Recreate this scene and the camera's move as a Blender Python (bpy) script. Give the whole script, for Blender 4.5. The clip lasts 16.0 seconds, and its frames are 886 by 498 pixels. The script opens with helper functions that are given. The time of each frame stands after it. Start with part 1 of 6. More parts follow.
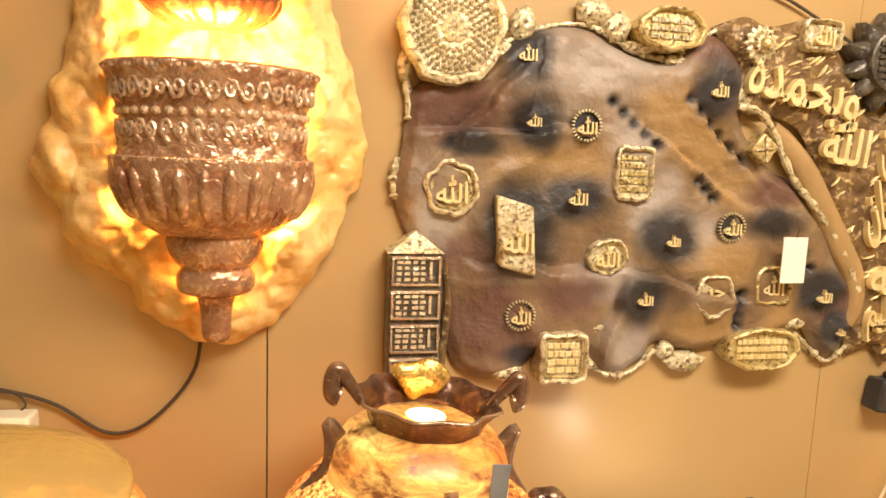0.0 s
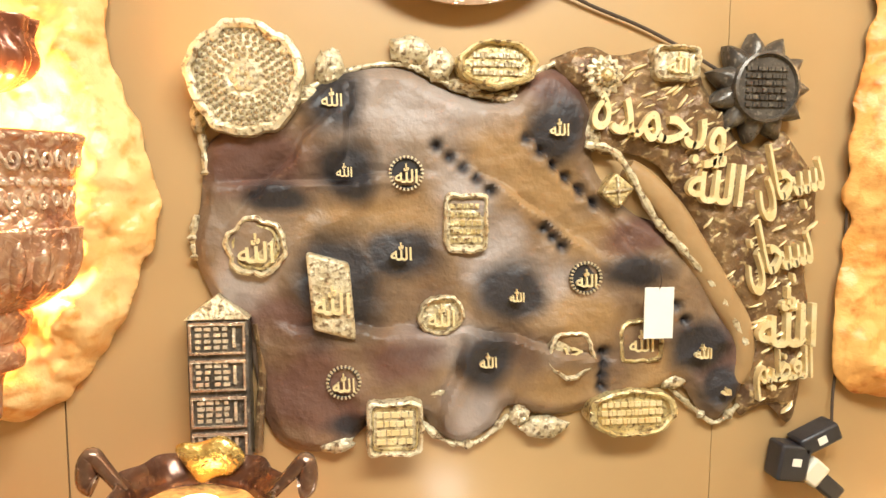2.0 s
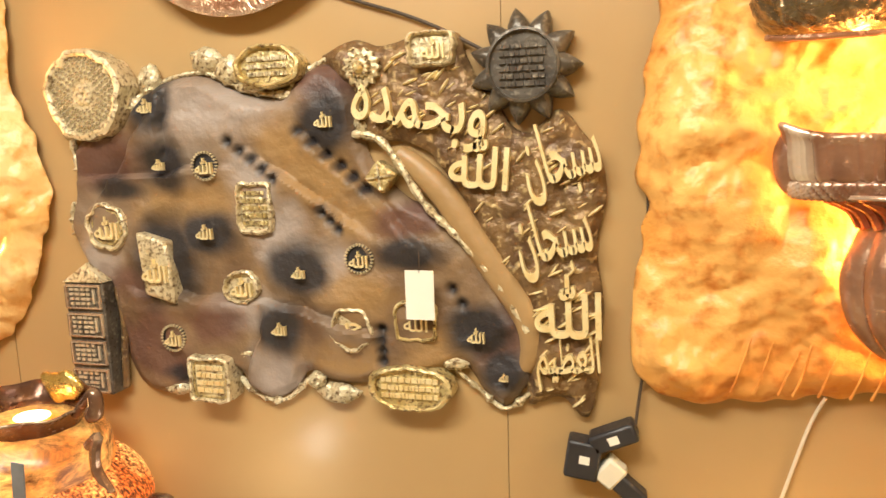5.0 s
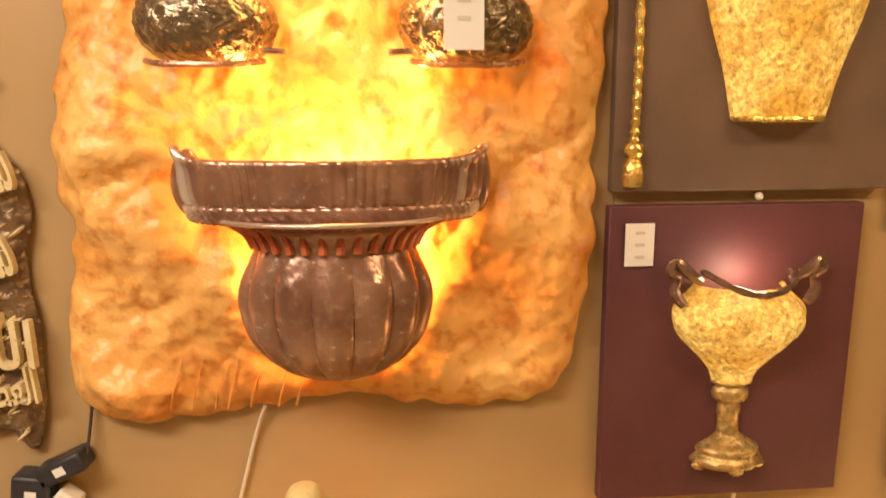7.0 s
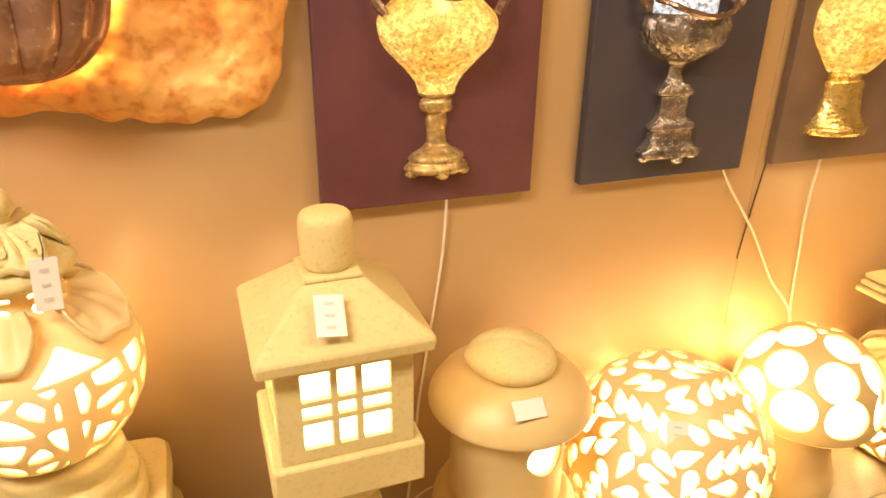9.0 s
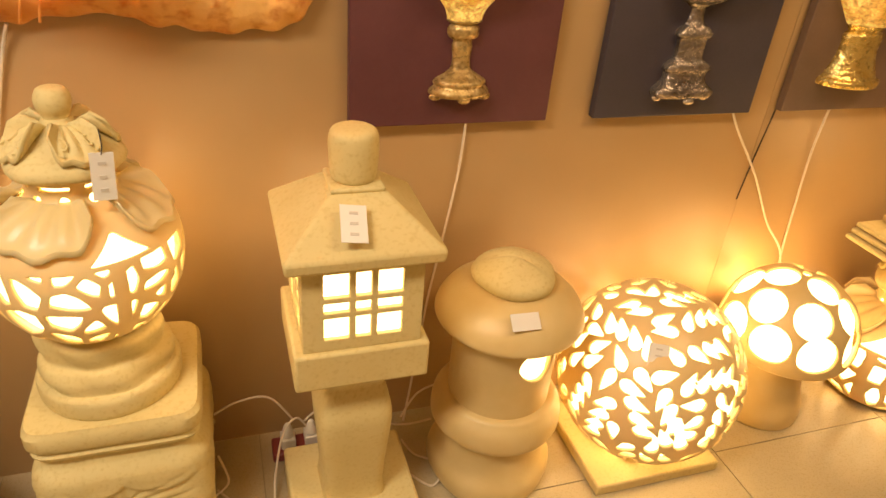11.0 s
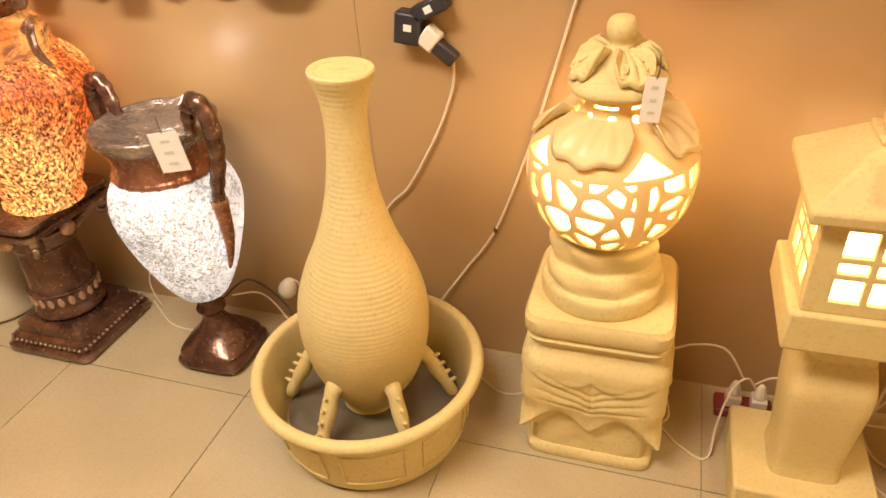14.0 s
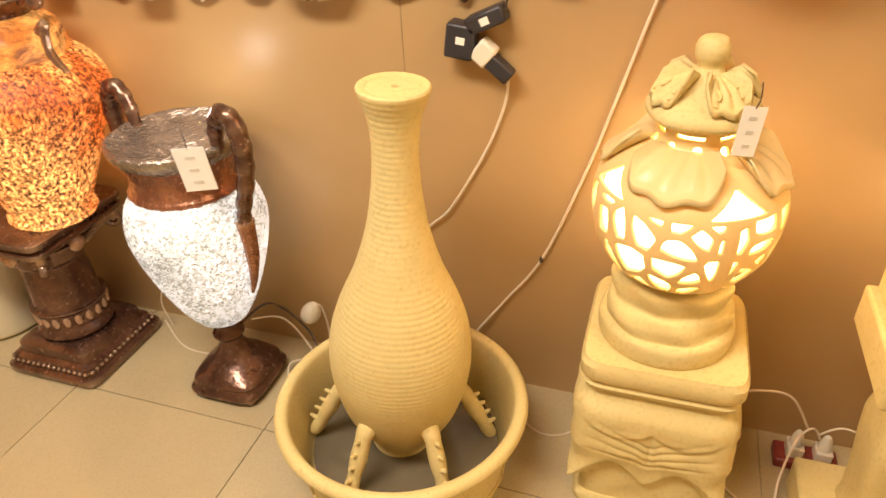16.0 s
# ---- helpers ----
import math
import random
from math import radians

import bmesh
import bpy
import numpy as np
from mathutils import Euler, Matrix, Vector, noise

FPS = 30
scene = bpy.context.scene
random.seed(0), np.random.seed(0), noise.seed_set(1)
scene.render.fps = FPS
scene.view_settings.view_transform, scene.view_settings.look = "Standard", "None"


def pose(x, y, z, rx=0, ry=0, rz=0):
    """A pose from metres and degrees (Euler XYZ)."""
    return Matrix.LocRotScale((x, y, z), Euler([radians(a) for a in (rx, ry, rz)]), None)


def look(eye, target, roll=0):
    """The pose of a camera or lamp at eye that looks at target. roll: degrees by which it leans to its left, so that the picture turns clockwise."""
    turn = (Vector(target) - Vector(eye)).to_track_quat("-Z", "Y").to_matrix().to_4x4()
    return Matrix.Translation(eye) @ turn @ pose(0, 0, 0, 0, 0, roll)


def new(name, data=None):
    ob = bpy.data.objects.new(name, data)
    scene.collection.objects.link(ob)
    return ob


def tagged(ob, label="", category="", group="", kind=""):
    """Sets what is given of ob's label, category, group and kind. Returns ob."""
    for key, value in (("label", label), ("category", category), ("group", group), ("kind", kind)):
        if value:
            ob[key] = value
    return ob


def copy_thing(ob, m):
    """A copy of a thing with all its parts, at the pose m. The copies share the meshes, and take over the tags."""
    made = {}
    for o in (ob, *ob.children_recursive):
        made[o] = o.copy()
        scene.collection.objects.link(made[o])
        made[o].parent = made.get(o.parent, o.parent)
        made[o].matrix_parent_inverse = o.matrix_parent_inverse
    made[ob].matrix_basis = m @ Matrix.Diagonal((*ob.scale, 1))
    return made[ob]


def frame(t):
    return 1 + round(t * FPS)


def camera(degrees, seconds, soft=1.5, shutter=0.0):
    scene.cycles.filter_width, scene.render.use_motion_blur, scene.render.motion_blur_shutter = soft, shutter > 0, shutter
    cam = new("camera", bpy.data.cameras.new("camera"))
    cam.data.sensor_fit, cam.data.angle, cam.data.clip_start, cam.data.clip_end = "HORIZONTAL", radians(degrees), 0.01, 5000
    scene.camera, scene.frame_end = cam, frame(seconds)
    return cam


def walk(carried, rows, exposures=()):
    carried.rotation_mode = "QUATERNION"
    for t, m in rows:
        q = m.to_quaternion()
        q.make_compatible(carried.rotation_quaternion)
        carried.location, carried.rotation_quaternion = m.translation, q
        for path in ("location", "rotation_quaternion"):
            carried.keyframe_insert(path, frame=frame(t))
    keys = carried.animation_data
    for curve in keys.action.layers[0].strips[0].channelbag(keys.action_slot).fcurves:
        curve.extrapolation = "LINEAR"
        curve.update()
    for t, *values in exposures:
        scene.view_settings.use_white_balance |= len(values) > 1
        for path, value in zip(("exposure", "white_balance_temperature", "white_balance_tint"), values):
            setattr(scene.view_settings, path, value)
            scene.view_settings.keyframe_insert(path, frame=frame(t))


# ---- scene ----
cam = camera(66.2, 16.0, shutter=0.2)
PATH = [
    (0, (0.375, -0.011, 1.534), (0.782, 1.928, 1.265), 2.2),
    (0.5, (0.459, 0.0, 1.539), (0.895, 1.941, 1.333), 2.2),
    (1, (0.564, 0.044, 1.545), (0.962, 1.998, 1.386), 2.3),
    (1.5, (0.685, 0.054, 1.586), (1.079, 2.008, 1.425), 1.9),
    (2, (0.814, 0.037, 1.592), (1.093, 2.007, 1.392), 0.2),
    (2.5, (1.017, -0.02, 1.59), (1.085, 1.966, 1.366), 1.6),
    (3, (1.143, -0.029, 1.57), (1.1, 1.95, 1.287), 0.4),
    (3.2, (1.188, -0.01, 1.562), (1.141, 1.966, 1.254), 1.3),
    (5.3, (1.903, 0.0, 1.631), (1.351, 1.901, 1.34), -2.1),
    (5.5, (1.978, 0.016, 1.63), (1.545, 1.949, 1.355), -1.7),
    (6, (2.128, 0.065, 1.636), (1.914, 2.04, 1.407), -0.7),
    (6.5, (2.253, 0.076, 1.709), (2.332, 2.059, 1.462), -0.9),
    (7, (2.352, 0.066, 1.684), (2.522, 2.025, 1.318), -0.3),
    (7.5, (2.409, 0.053, 1.608), (2.571, 1.945, 0.98), -2.1),
    (8, (2.455, -0.012, 1.493), (2.818, 1.839, 0.827), -0.4),
    (8.5, (2.494, -0.055, 1.487), (3.055, 1.708, 0.725), 1.9),
    (9, (2.533, -0.095, 1.46), (3.17, 1.623, 0.659), 0.9),
    (9.2, (2.544, -0.107, 1.449), (3.226, 1.591, 0.64), 1.3),
    (11.3, (2.455, -0.201, 1.519), (3.003, 1.422, 0.488), 6.1),
    (11.5, (2.426, -0.21, 1.509), (2.9, 1.438, 0.48), 5.5),
    (12, (2.411, -0.234, 1.493), (2.579, 1.48, 0.477), 3.9),
    (12.5, (2.367, -0.246, 1.476), (2.252, 1.436, 0.399), 1.2),
    (13, (2.329, -0.25, 1.461), (1.974, 1.363, 0.334), -1.8),
    (13.5, (2.316, -0.255, 1.467), (1.864, 1.334, 0.339), -2.9),
    (14, (2.308, -0.274, 1.48), (1.739, 1.292, 0.372), -4.3),
    (14.5, (2.299, -0.279, 1.481), (1.639, 1.257, 0.383), -5.4),
    (15, (2.267, -0.276, 1.48), (1.534, 1.241, 0.403), -4.5),
    (15.5, (2.228, -0.249, 1.478), (1.512, 1.266, 0.387), -3.7),
    (16, (2.149, -0.163, 1.461), (1.587, 1.412, 0.363), -2.7),
]
EXPOSURES = [(0.0, 0.16, 7000, 12), (1.0, 0.14, 6400, 10), (2.5, 0.28, 5700, 6), (3.2, 0.24, 5800, 6), (5.5, -0.08, 6700, 10), (6.0, -0.14, 6950, 18), (6.5, -0.22, 6900, 20), (7.0, -0.38, 7000, 22), (7.5, 0.02, 6800, 8), (8.0, 0.15, 6800, 12), (9.0, 0.2, 6200, 16), (9.2, 0.14, 6250, 18), (11.5, -0.47, 6900, 19), (12.0, -0.5, 6900, 24), (12.5, -0.22, 7000, 20), (13.0, -0.08, 6850, 29), (14.0, 0.0, 6700, 22), (16.0, 0.06, 6700, 18)]
walk(cam, [(t, look(eye, target, roll)) for t, eye, target, roll in PATH], EXPOSURES)

# ---- world, large lights ----
world = bpy.data.worlds.new("world")
scene.world = world
world.use_nodes = True
world.node_tree.nodes["Background"].inputs[0].default_value = (1.0, 0.80, 0.52, 1)
world.node_tree.nodes["Background"].inputs[1].default_value = 0.05


def area_lamp(name, eye, target, sx, sy, power, colour):
    d = bpy.data.lights.new(name, "AREA")
    d.shape, d.size, d.size_y, d.energy, d.color = "RECTANGLE", sx, sy, power, colour
    ob = new(name, d)
    ob.matrix_world = look(eye, target)
    return ob


def bulb_lamp(name, place, power, colour, size=0.03):
    d = bpy.data.lights.new(name, "POINT")
    d.energy, d.color, d.shadow_soft_size = power, colour, size
    ob = new(name, d)
    ob.location = place
    return ob


WARM = (1.0, 0.55, 0.17)
AMBER = (1.0, 0.5, 0.14)
area_lamp("ceiling_lamp_a", (1.2, -0.15, 2.75), (1.2, 0.2, 0.0), 1.5, 0.4, 76, (1.0, 0.94, 0.80))
area_lamp("ceiling_lamp_b", (4.05, -0.15, 2.75), (4.05, 0.2, 0.0), 1.3, 0.4, 36, (1.0, 0.76, 0.44))

Y0 = 1.3  # face of the long wall


# ---- materials ----
def links(m):
    return m.node_tree.nodes, m.node_tree.links


def surface(name, a, b, rough=0.6, metal=0.0, scale=6.0, fine=60.0, bump=0.15, c=None, rand=0.0, spec=0.5, dist=0.01, stretch=(1, 1, 1), rough_var=0.15, speck=(0.52, 0.74), worn=False, emboss=0.0):
    """Two-scale mottled surface: colours a and b by a broad noise, c as specks by a fine one."""
    m = bpy.data.materials.new(name)
    m.use_nodes = True
    n, l = links(m)
    p = n["Principled BSDF"]
    tc = n.new("ShaderNodeTexCoord")
    mp = n.new("ShaderNodeMapping")
    mp.inputs["Scale"].default_value = stretch
    l.new(tc.outputs["Object"], mp.inputs["Vector"])
    big, small = n.new("ShaderNodeTexNoise"), n.new("ShaderNodeTexNoise")
    for t, s, d in ((big, scale, 6), (small, fine, 4)):
        t.inputs["Scale"].default_value = s
        t.inputs["Detail"].default_value = d
        l.new(mp.outputs["Vector"], t.inputs["Vector"])
    r = n.new("ShaderNodeValToRGB")
    r.color_ramp.elements[0].position, r.color_ramp.elements[1].position = 0.33, 0.67
    r.color_ramp.elements[0].color, r.color_ramp.elements[1].color = (*a, 1), (*b, 1)
    l.new(big.outputs["Fac"], r.inputs["Fac"])
    colour = r.outputs["Color"]
    if c:
        r2 = n.new("ShaderNodeValToRGB")
        r2.color_ramp.elements[0].position, r2.color_ramp.elements[1].position = speck
        l.new(small.outputs["Fac"], r2.inputs["Fac"])
        mx = n.new("ShaderNodeMix")
        mx.data_type = "RGBA"
        mx.inputs["B"].default_value = (*c, 1)
        fac = r2.outputs["Color"]
        if worn:  # rubbed metal and painted highlights in one bright colour on raised edges, few specks elsewhere
            ge, r3, am = n.new("ShaderNodeNewGeometry"), n.new("ShaderNodeValToRGB"), n.new("ShaderNodeMath")
            r3.color_ramp.elements[0].position, r3.color_ramp.elements[1].position = 0.54, 0.66
            am.operation = "MULTIPLY_ADD"
            am.inputs[1].default_value = 0.16
            am.use_clamp = True
            l.new(ge.outputs["Pointiness"], r3.inputs["Fac"])
            l.new(r2.outputs["Color"], am.inputs[0])
            l.new(r3.outputs["Color"], am.inputs[2])
            fac = am.outputs[0]
            if emboss:  # chased relief, its raised parts coloured bright for both rubbing and highlights
                em, r4, ax = n.new("ShaderNodeTexNoise"), n.new("ShaderNodeValToRGB"), n.new("ShaderNodeMath")
                em.inputs["Scale"].default_value, em.inputs["Detail"].default_value, em.inputs["Distortion"].default_value = emboss, 2, 2.2
                r4.color_ramp.elements[0].position, r4.color_ramp.elements[1].position = 0.53, 0.72
                ax.operation = "MULTIPLY_ADD"
                ax.inputs[1].default_value = 0.35
                ax.use_clamp = True
                l.new(mp.outputs["Vector"], em.inputs["Vector"])
                l.new(em.outputs["Fac"], r4.inputs["Fac"])
                l.new(r4.outputs["Color"], ax.inputs[0])
                l.new(fac, ax.inputs[2])
                fac = ax.outputs[0]
        l.new(fac, mx.inputs["Factor"])
        l.new(colour, mx.inputs["A"])
        colour = mx.outputs["Result"]
    if rand:
        oi, hv, ma = n.new("ShaderNodeObjectInfo"), n.new("ShaderNodeHueSaturation"), n.new("ShaderNodeMapRange")
        ma.inputs["To Min"].default_value, ma.inputs["To Max"].default_value = 1 - rand, 1 + rand
        l.new(oi.outputs["Random"], ma.inputs["Value"])
        l.new(ma.outputs["Result"], hv.inputs["Value"])
        l.new(colour, hv.inputs["Color"])
        colour = hv.outputs["Color"]
    l.new(colour, p.inputs["Base Color"])
    mr = n.new("ShaderNodeMapRange")
    mr.inputs["To Min"].default_value, mr.inputs["To Max"].default_value = max(0.03, rough - rough_var), min(1, rough + rough_var)
    l.new(small.outputs["Fac"], mr.inputs["Value"])
    l.new(mr.outputs["Result"], p.inputs["Roughness"])
    p.inputs["Metallic"].default_value = metal
    p.inputs["Specular IOR Level"].default_value = spec
    if bump:
        ad = n.new("ShaderNodeMath")
        ad.operation = "MULTIPLY_ADD"
        ad.inputs[1].default_value = 0.4
        l.new(small.outputs["Fac"], ad.inputs[0])
        l.new(big.outputs["Fac"], ad.inputs[2])
        bp = n.new("ShaderNodeBump")
        bp.inputs["Strength"].default_value, bp.inputs["Distance"].default_value = bump, dist
        height = ad.outputs[0]
        if emboss:
            ae = n.new("ShaderNodeMath")
            ae.operation = "MULTIPLY_ADD"
            ae.inputs[1].default_value = 1.6
            l.new(em.outputs["Fac"], ae.inputs[0])
            l.new(height, ae.inputs[2])
            height = ae.outputs[0]
        l.new(height, bp.inputs["Height"])
        l.new(bp.outputs["Normal"], p.inputs["Normal"])
    return m


def glow(name, colour, strength):
    m = bpy.data.materials.new(name)
    m.use_nodes = True
    n, l = links(m)
    p = n["Principled BSDF"]
    p.inputs["Base Color"].default_value = (0.9, 0.85, 0.75, 1)
    p.inputs["Emission Color"].default_value = (*colour, 1)
    p.inputs["Emission Strength"].default_value = strength
    return m


def lit_glass(name, hot, cool, dark, strength, scale=45.0, cut=0.46, rough=0.25, stretch=(1, 1, 1), soft=0.12, broad=5.0, cells=60.0, mosaic=0.7):
    """Mosaic or crackled glass lit from inside: a broad uneven glow, small bright and dull cells, opaque flakes over them."""
    m = bpy.data.materials.new(name)
    m.use_nodes = True
    n, l = links(m)
    p = n["Principled BSDF"]
    tc, mp = n.new("ShaderNodeTexCoord"), n.new("ShaderNodeMapping")
    mp.inputs["Scale"].default_value = stretch
    l.new(tc.outputs["Object"], mp.inputs["Vector"])
    big, flake, vo = n.new("ShaderNodeTexNoise"), n.new("ShaderNodeTexNoise"), n.new("ShaderNodeTexVoronoi")
    big.inputs["Scale"].default_value, big.inputs["Detail"].default_value = broad, 3
    flake.inputs["Scale"].default_value, flake.inputs["Detail"].default_value, flake.inputs["Roughness"].default_value = scale, 8, 0.72
    flake.inputs["Distortion"].default_value = 0.6
    vo.inputs["Scale"].default_value = cells
    for t in (big, flake, vo):
        l.new(mp.outputs["Vector"], t.inputs["Vector"])
    r = n.new("ShaderNodeValToRGB")
    r.color_ramp.elements[0].position, r.color_ramp.elements[1].position = 0.36, 0.62
    r.color_ramp.elements[0].color, r.color_ramp.elements[1].color = (*cool, 1), (*hot, 1)
    l.new(big.outputs["Fac"], r.inputs["Fac"])
    mask = n.new("ShaderNodeValToRGB")
    mask.color_ramp.elements[0].position, mask.color_ramp.elements[1].position = cut - soft, cut + soft
    l.new(flake.outputs["Fac"], mask.inputs["Fac"])
    sep, cell, mul = n.new("ShaderNodeSeparateColor"), n.new("ShaderNodeMapRange"), n.new("ShaderNodeMath")
    cell.inputs["To Min"].default_value, cell.inputs["To Max"].default_value = 1 - mosaic, 1 + 0.6 * mosaic
    mul.operation = "MULTIPLY"
    l.new(vo.outputs["Color"], sep.inputs["Color"])
    l.new(sep.outputs["Red"], cell.inputs["Value"])
    l.new(cell.outputs["Result"], mul.inputs[0])
    l.new(mask.outputs["Color"], mul.inputs[1])
    mx = n.new("ShaderNodeMix")
    mx.data_type = "RGBA"
    mx.inputs["A"].default_value = (*dark, 1)
    l.new(mask.outputs["Color"], mx.inputs["Factor"])
    l.new(r.outputs["Color"], mx.inputs["B"])
    l.new(mx.outputs["Result"], p.inputs["Base Color"])
    l.new(r.outputs["Color"], p.inputs["Emission Color"])
    st = n.new("ShaderNodeMath")
    st.operation = "MULTIPLY"
    st.inputs[1].default_value = strength
    l.new(mul.outputs[0], st.inputs[0])
    l.new(st.outputs[0], p.inputs["Emission Strength"])
    p.inputs["Roughness"].default_value = rough
    bp = n.new("ShaderNodeBump")
    bp.inputs["Strength"].default_value, bp.inputs["Distance"].default_value = 0.7, 0.004
    l.new(flake.outputs["Fac"], bp.inputs["Height"])
    l.new(bp.outputs["Normal"], p.inputs["Normal"])
    return m


def hide_material():
    m = surface("hide", (0.13, 0.075, 0.042), (0.28, 0.18, 0.095), 0.52, 0.0, 7.0, 26.0, 1.0, None, dist=0.02)
    n, l = links(m)
    p = n["Principled BSDF"]
    base = p.inputs["Base Color"].links[0].from_socket
    tc = n.new("ShaderNodeTexCoord")
    for attr, tint, sc in (("", (0.25, 0.195, 0.155), 3.1), ("grey", (0.36, 0.30, 0.265), 0), ("ochre", (0.33, 0.195, 0.075), 0), ("maroon", (0.12, 0.055, 0.042), 0), ("stain_and_hole_shade", (0.022, 0.020, 0.024), 0)):
        mx = n.new("ShaderNodeMix")
        mx.data_type = "RGBA"
        mx.inputs["B"].default_value = (*tint, 1)
        if attr:
            f = n.new("ShaderNodeAttribute")
            f.attribute_name = attr
            fac = f.outputs["Fac"]
        else:
            t, r = n.new("ShaderNodeTexNoise"), n.new("ShaderNodeValToRGB")
            t.inputs["Scale"].default_value = sc
            t.inputs["Distortion"].default_value = 0.8
            r.color_ramp.elements[0].position, r.color_ramp.elements[1].position = 0.5, 0.68
            l.new(tc.outputs["Object"], t.inputs["Vector"])
            l.new(t.outputs["Fac"], r.inputs["Fac"])
            fac = r.outputs["Color"]
        l.new(fac, mx.inputs["Factor"])
        l.new(base, mx.inputs["A"])
        base = mx.outputs["Result"]
    l.new(base, p.inputs["Base Color"])
    return m


WALL = surface("wall_paint", (0.43, 0.276, 0.120), (0.485, 0.322, 0.150), 0.34, 0, 1.6, 120, 0.06, None, dist=0.003, rough_var=0.08)
PLAIN = surface("room_paint", (0.66, 0.55, 0.40), (0.70, 0.60, 0.44), 0.7, 0, 1.5, 90, 0.05)
JOINT = surface("joint", (0.16, 0.10, 0.05), (0.22, 0.14, 0.075), 0.8)
TILE = surface("floor_tile", (0.455, 0.375, 0.22), (0.515, 0.43, 0.255), 0.30, 0, 3.0, 150, 0.03, (0.41, 0.33, 0.19), rand=0.03, dist=0.002)
GROUT = surface("grout", (0.34, 0.28, 0.17), (0.38, 0.32, 0.20), 0.8)
POLISHED = surface("polished_brass", (0.86, 0.62, 0.20), (0.92, 0.70, 0.28), 0.18, 0.55, 5, 60, 0.5, None, dist=0.01, rough_var=0.06, spec=0.9)
HIDE = hide_material()
GOLD = surface("gold_leaf", (0.50, 0.38, 0.15), (0.76, 0.64, 0.34), 0.38, 0.5, 30, 120, 0.9, (0.18, 0.11, 0.045), dist=0.008, speck=(0.50, 0.66))
PALEGOLD = surface("pale_gold_leaf", (0.52, 0.42, 0.24), (0.82, 0.74, 0.52), 0.38, 0.35, 30, 110, 1.0, (0.20, 0.13, 0.065), dist=0.009, speck=(0.50, 0.66))
OCHRE = surface("ochre_hide", (0.30, 0.18, 0.075), (0.42, 0.27, 0.12), 0.45, 0, 9, 50, 0.5, None, dist=0.008)
LETTER = surface("gold_letters", (0.80, 0.62, 0.29), (0.93, 0.80, 0.48), 0.32, 0.3, 30, 160, 0.2)
BRIGHT = surface("bright_gilt", (0.85, 0.60, 0.16), (0.92, 0.72, 0.26), 0.25, 0.85, 22, 90, 0.8, (0.35, 0.2, 0.04), dist=0.008)
ROUGHGILT = surface("tarnished_gilt", (0.11, 0.060, 0.032), (0.27, 0.165, 0.072), 0.38, 0.3, 24, 70, 0.9, (0.66, 0.49, 0.24), dist=0.012, speck=(0.56, 0.74))
# red base colour paints in the glow from inside the basin's neck
GLOWRESIN = surface("glow_tinted_resin", (0.42, 0.085, 0.035), (0.60, 0.17, 0.06), 0.3, 0, 14, 70, 0.4, None, dist=0.005)
IRON = surface("dark_pewter", (0.060, 0.050, 0.042), (0.15, 0.13, 0.105), 0.32, 0.35, 20, 110, 0.5, (0.36, 0.31, 0.24), dist=0.005, speck=(0.55, 0.8))
BRONZE = surface("aged_bronze", (0.080, 0.034, 0.023), (0.19, 0.095, 0.057), 0.22, 0.6, 14, 80, 0.5, (0.62, 0.45, 0.30), dist=0.005, spec=0.9, worn=True)
SILVERED = surface("silvered_bronze", (0.34, 0.145, 0.082), (0.64, 0.39, 0.24), 0.2, 0.6, 16, 70, 0.45, (0.98, 0.86, 0.66), dist=0.007, spec=1.0, worn=True, emboss=40)
REDBRONZE = surface("red_bronze", (0.20, 0.065, 0.034), (0.36, 0.15, 0.075), 0.25, 0.5, 14, 70, 0.6, (0.66, 0.44, 0.28), dist=0.006, spec=0.8, worn=True)
BASIN = surface("basin_bronze", (0.23, 0.105, 0.062), (0.43, 0.235, 0.145), 0.22, 0.5, 12, 60, 0.6, (0.88, 0.75, 0.58), dist=0.006, spec=1.0, worn=True)
PEWTER = surface("antique_pewter", (0.16, 0.13, 0.105), (0.40, 0.345, 0.29), 0.2, 0.75, 14, 90, 0.6, (0.85, 0.77, 0.64), dist=0.006, spec=0.9, worn=True, emboss=42)
JARMETAL = surface("engraved_pewter", (0.10, 0.072, 0.040), (0.24, 0.18, 0.10), 0.2, 0.7, 14, 90, 0.6, (0.70, 0.57, 0.36), dist=0.006, spec=0.9, worn=True, emboss=30)
ROCK = surface("amber_rock", (0.80, 0.43, 0.12), (0.94, 0.68, 0.32), 0.38, 0, 5, 30, 0.8, (0.74, 0.34, 0.08), dist=0.02, speck=(0.50, 0.72))
ROCKRED = surface("ochre_rock", (0.74, 0.29, 0.05), (0.94, 0.55, 0.17), 0.42, 0, 5, 28, 0.8, (0.62, 0.20, 0.03), dist=0.02, speck=(0.50, 0.72))
SAND = surface("cast_sandstone", (0.66, 0.525, 0.215), (0.73, 0.60, 0.27), 0.72, 0, 5, 110, 0.2, (0.62, 0.48, 0.19), dist=0.003)
CERAMIC = surface("glazed_clay", (0.69, 0.54, 0.25), (0.76, 0.61, 0.31), 0.35, 0, 8, 120, 0.15, None, dist=0.003)
for sock, val in (("Subsurface Weight", 0.14), ("Subsurface Scale", 0.02)):
    CERAMIC.node_tree.nodes["Principled BSDF"].inputs[sock].default_value = val
CERAMIC.node_tree.nodes["Principled BSDF"].inputs["Subsurface Radius"].default_value = (1.0, 0.85, 0.5)
ORANGECLAY = surface("honey_clay", (0.66, 0.48, 0.19), (0.73, 0.56, 0.255), 0.42, 0, 7, 120, 0.2, None, dist=0.003)
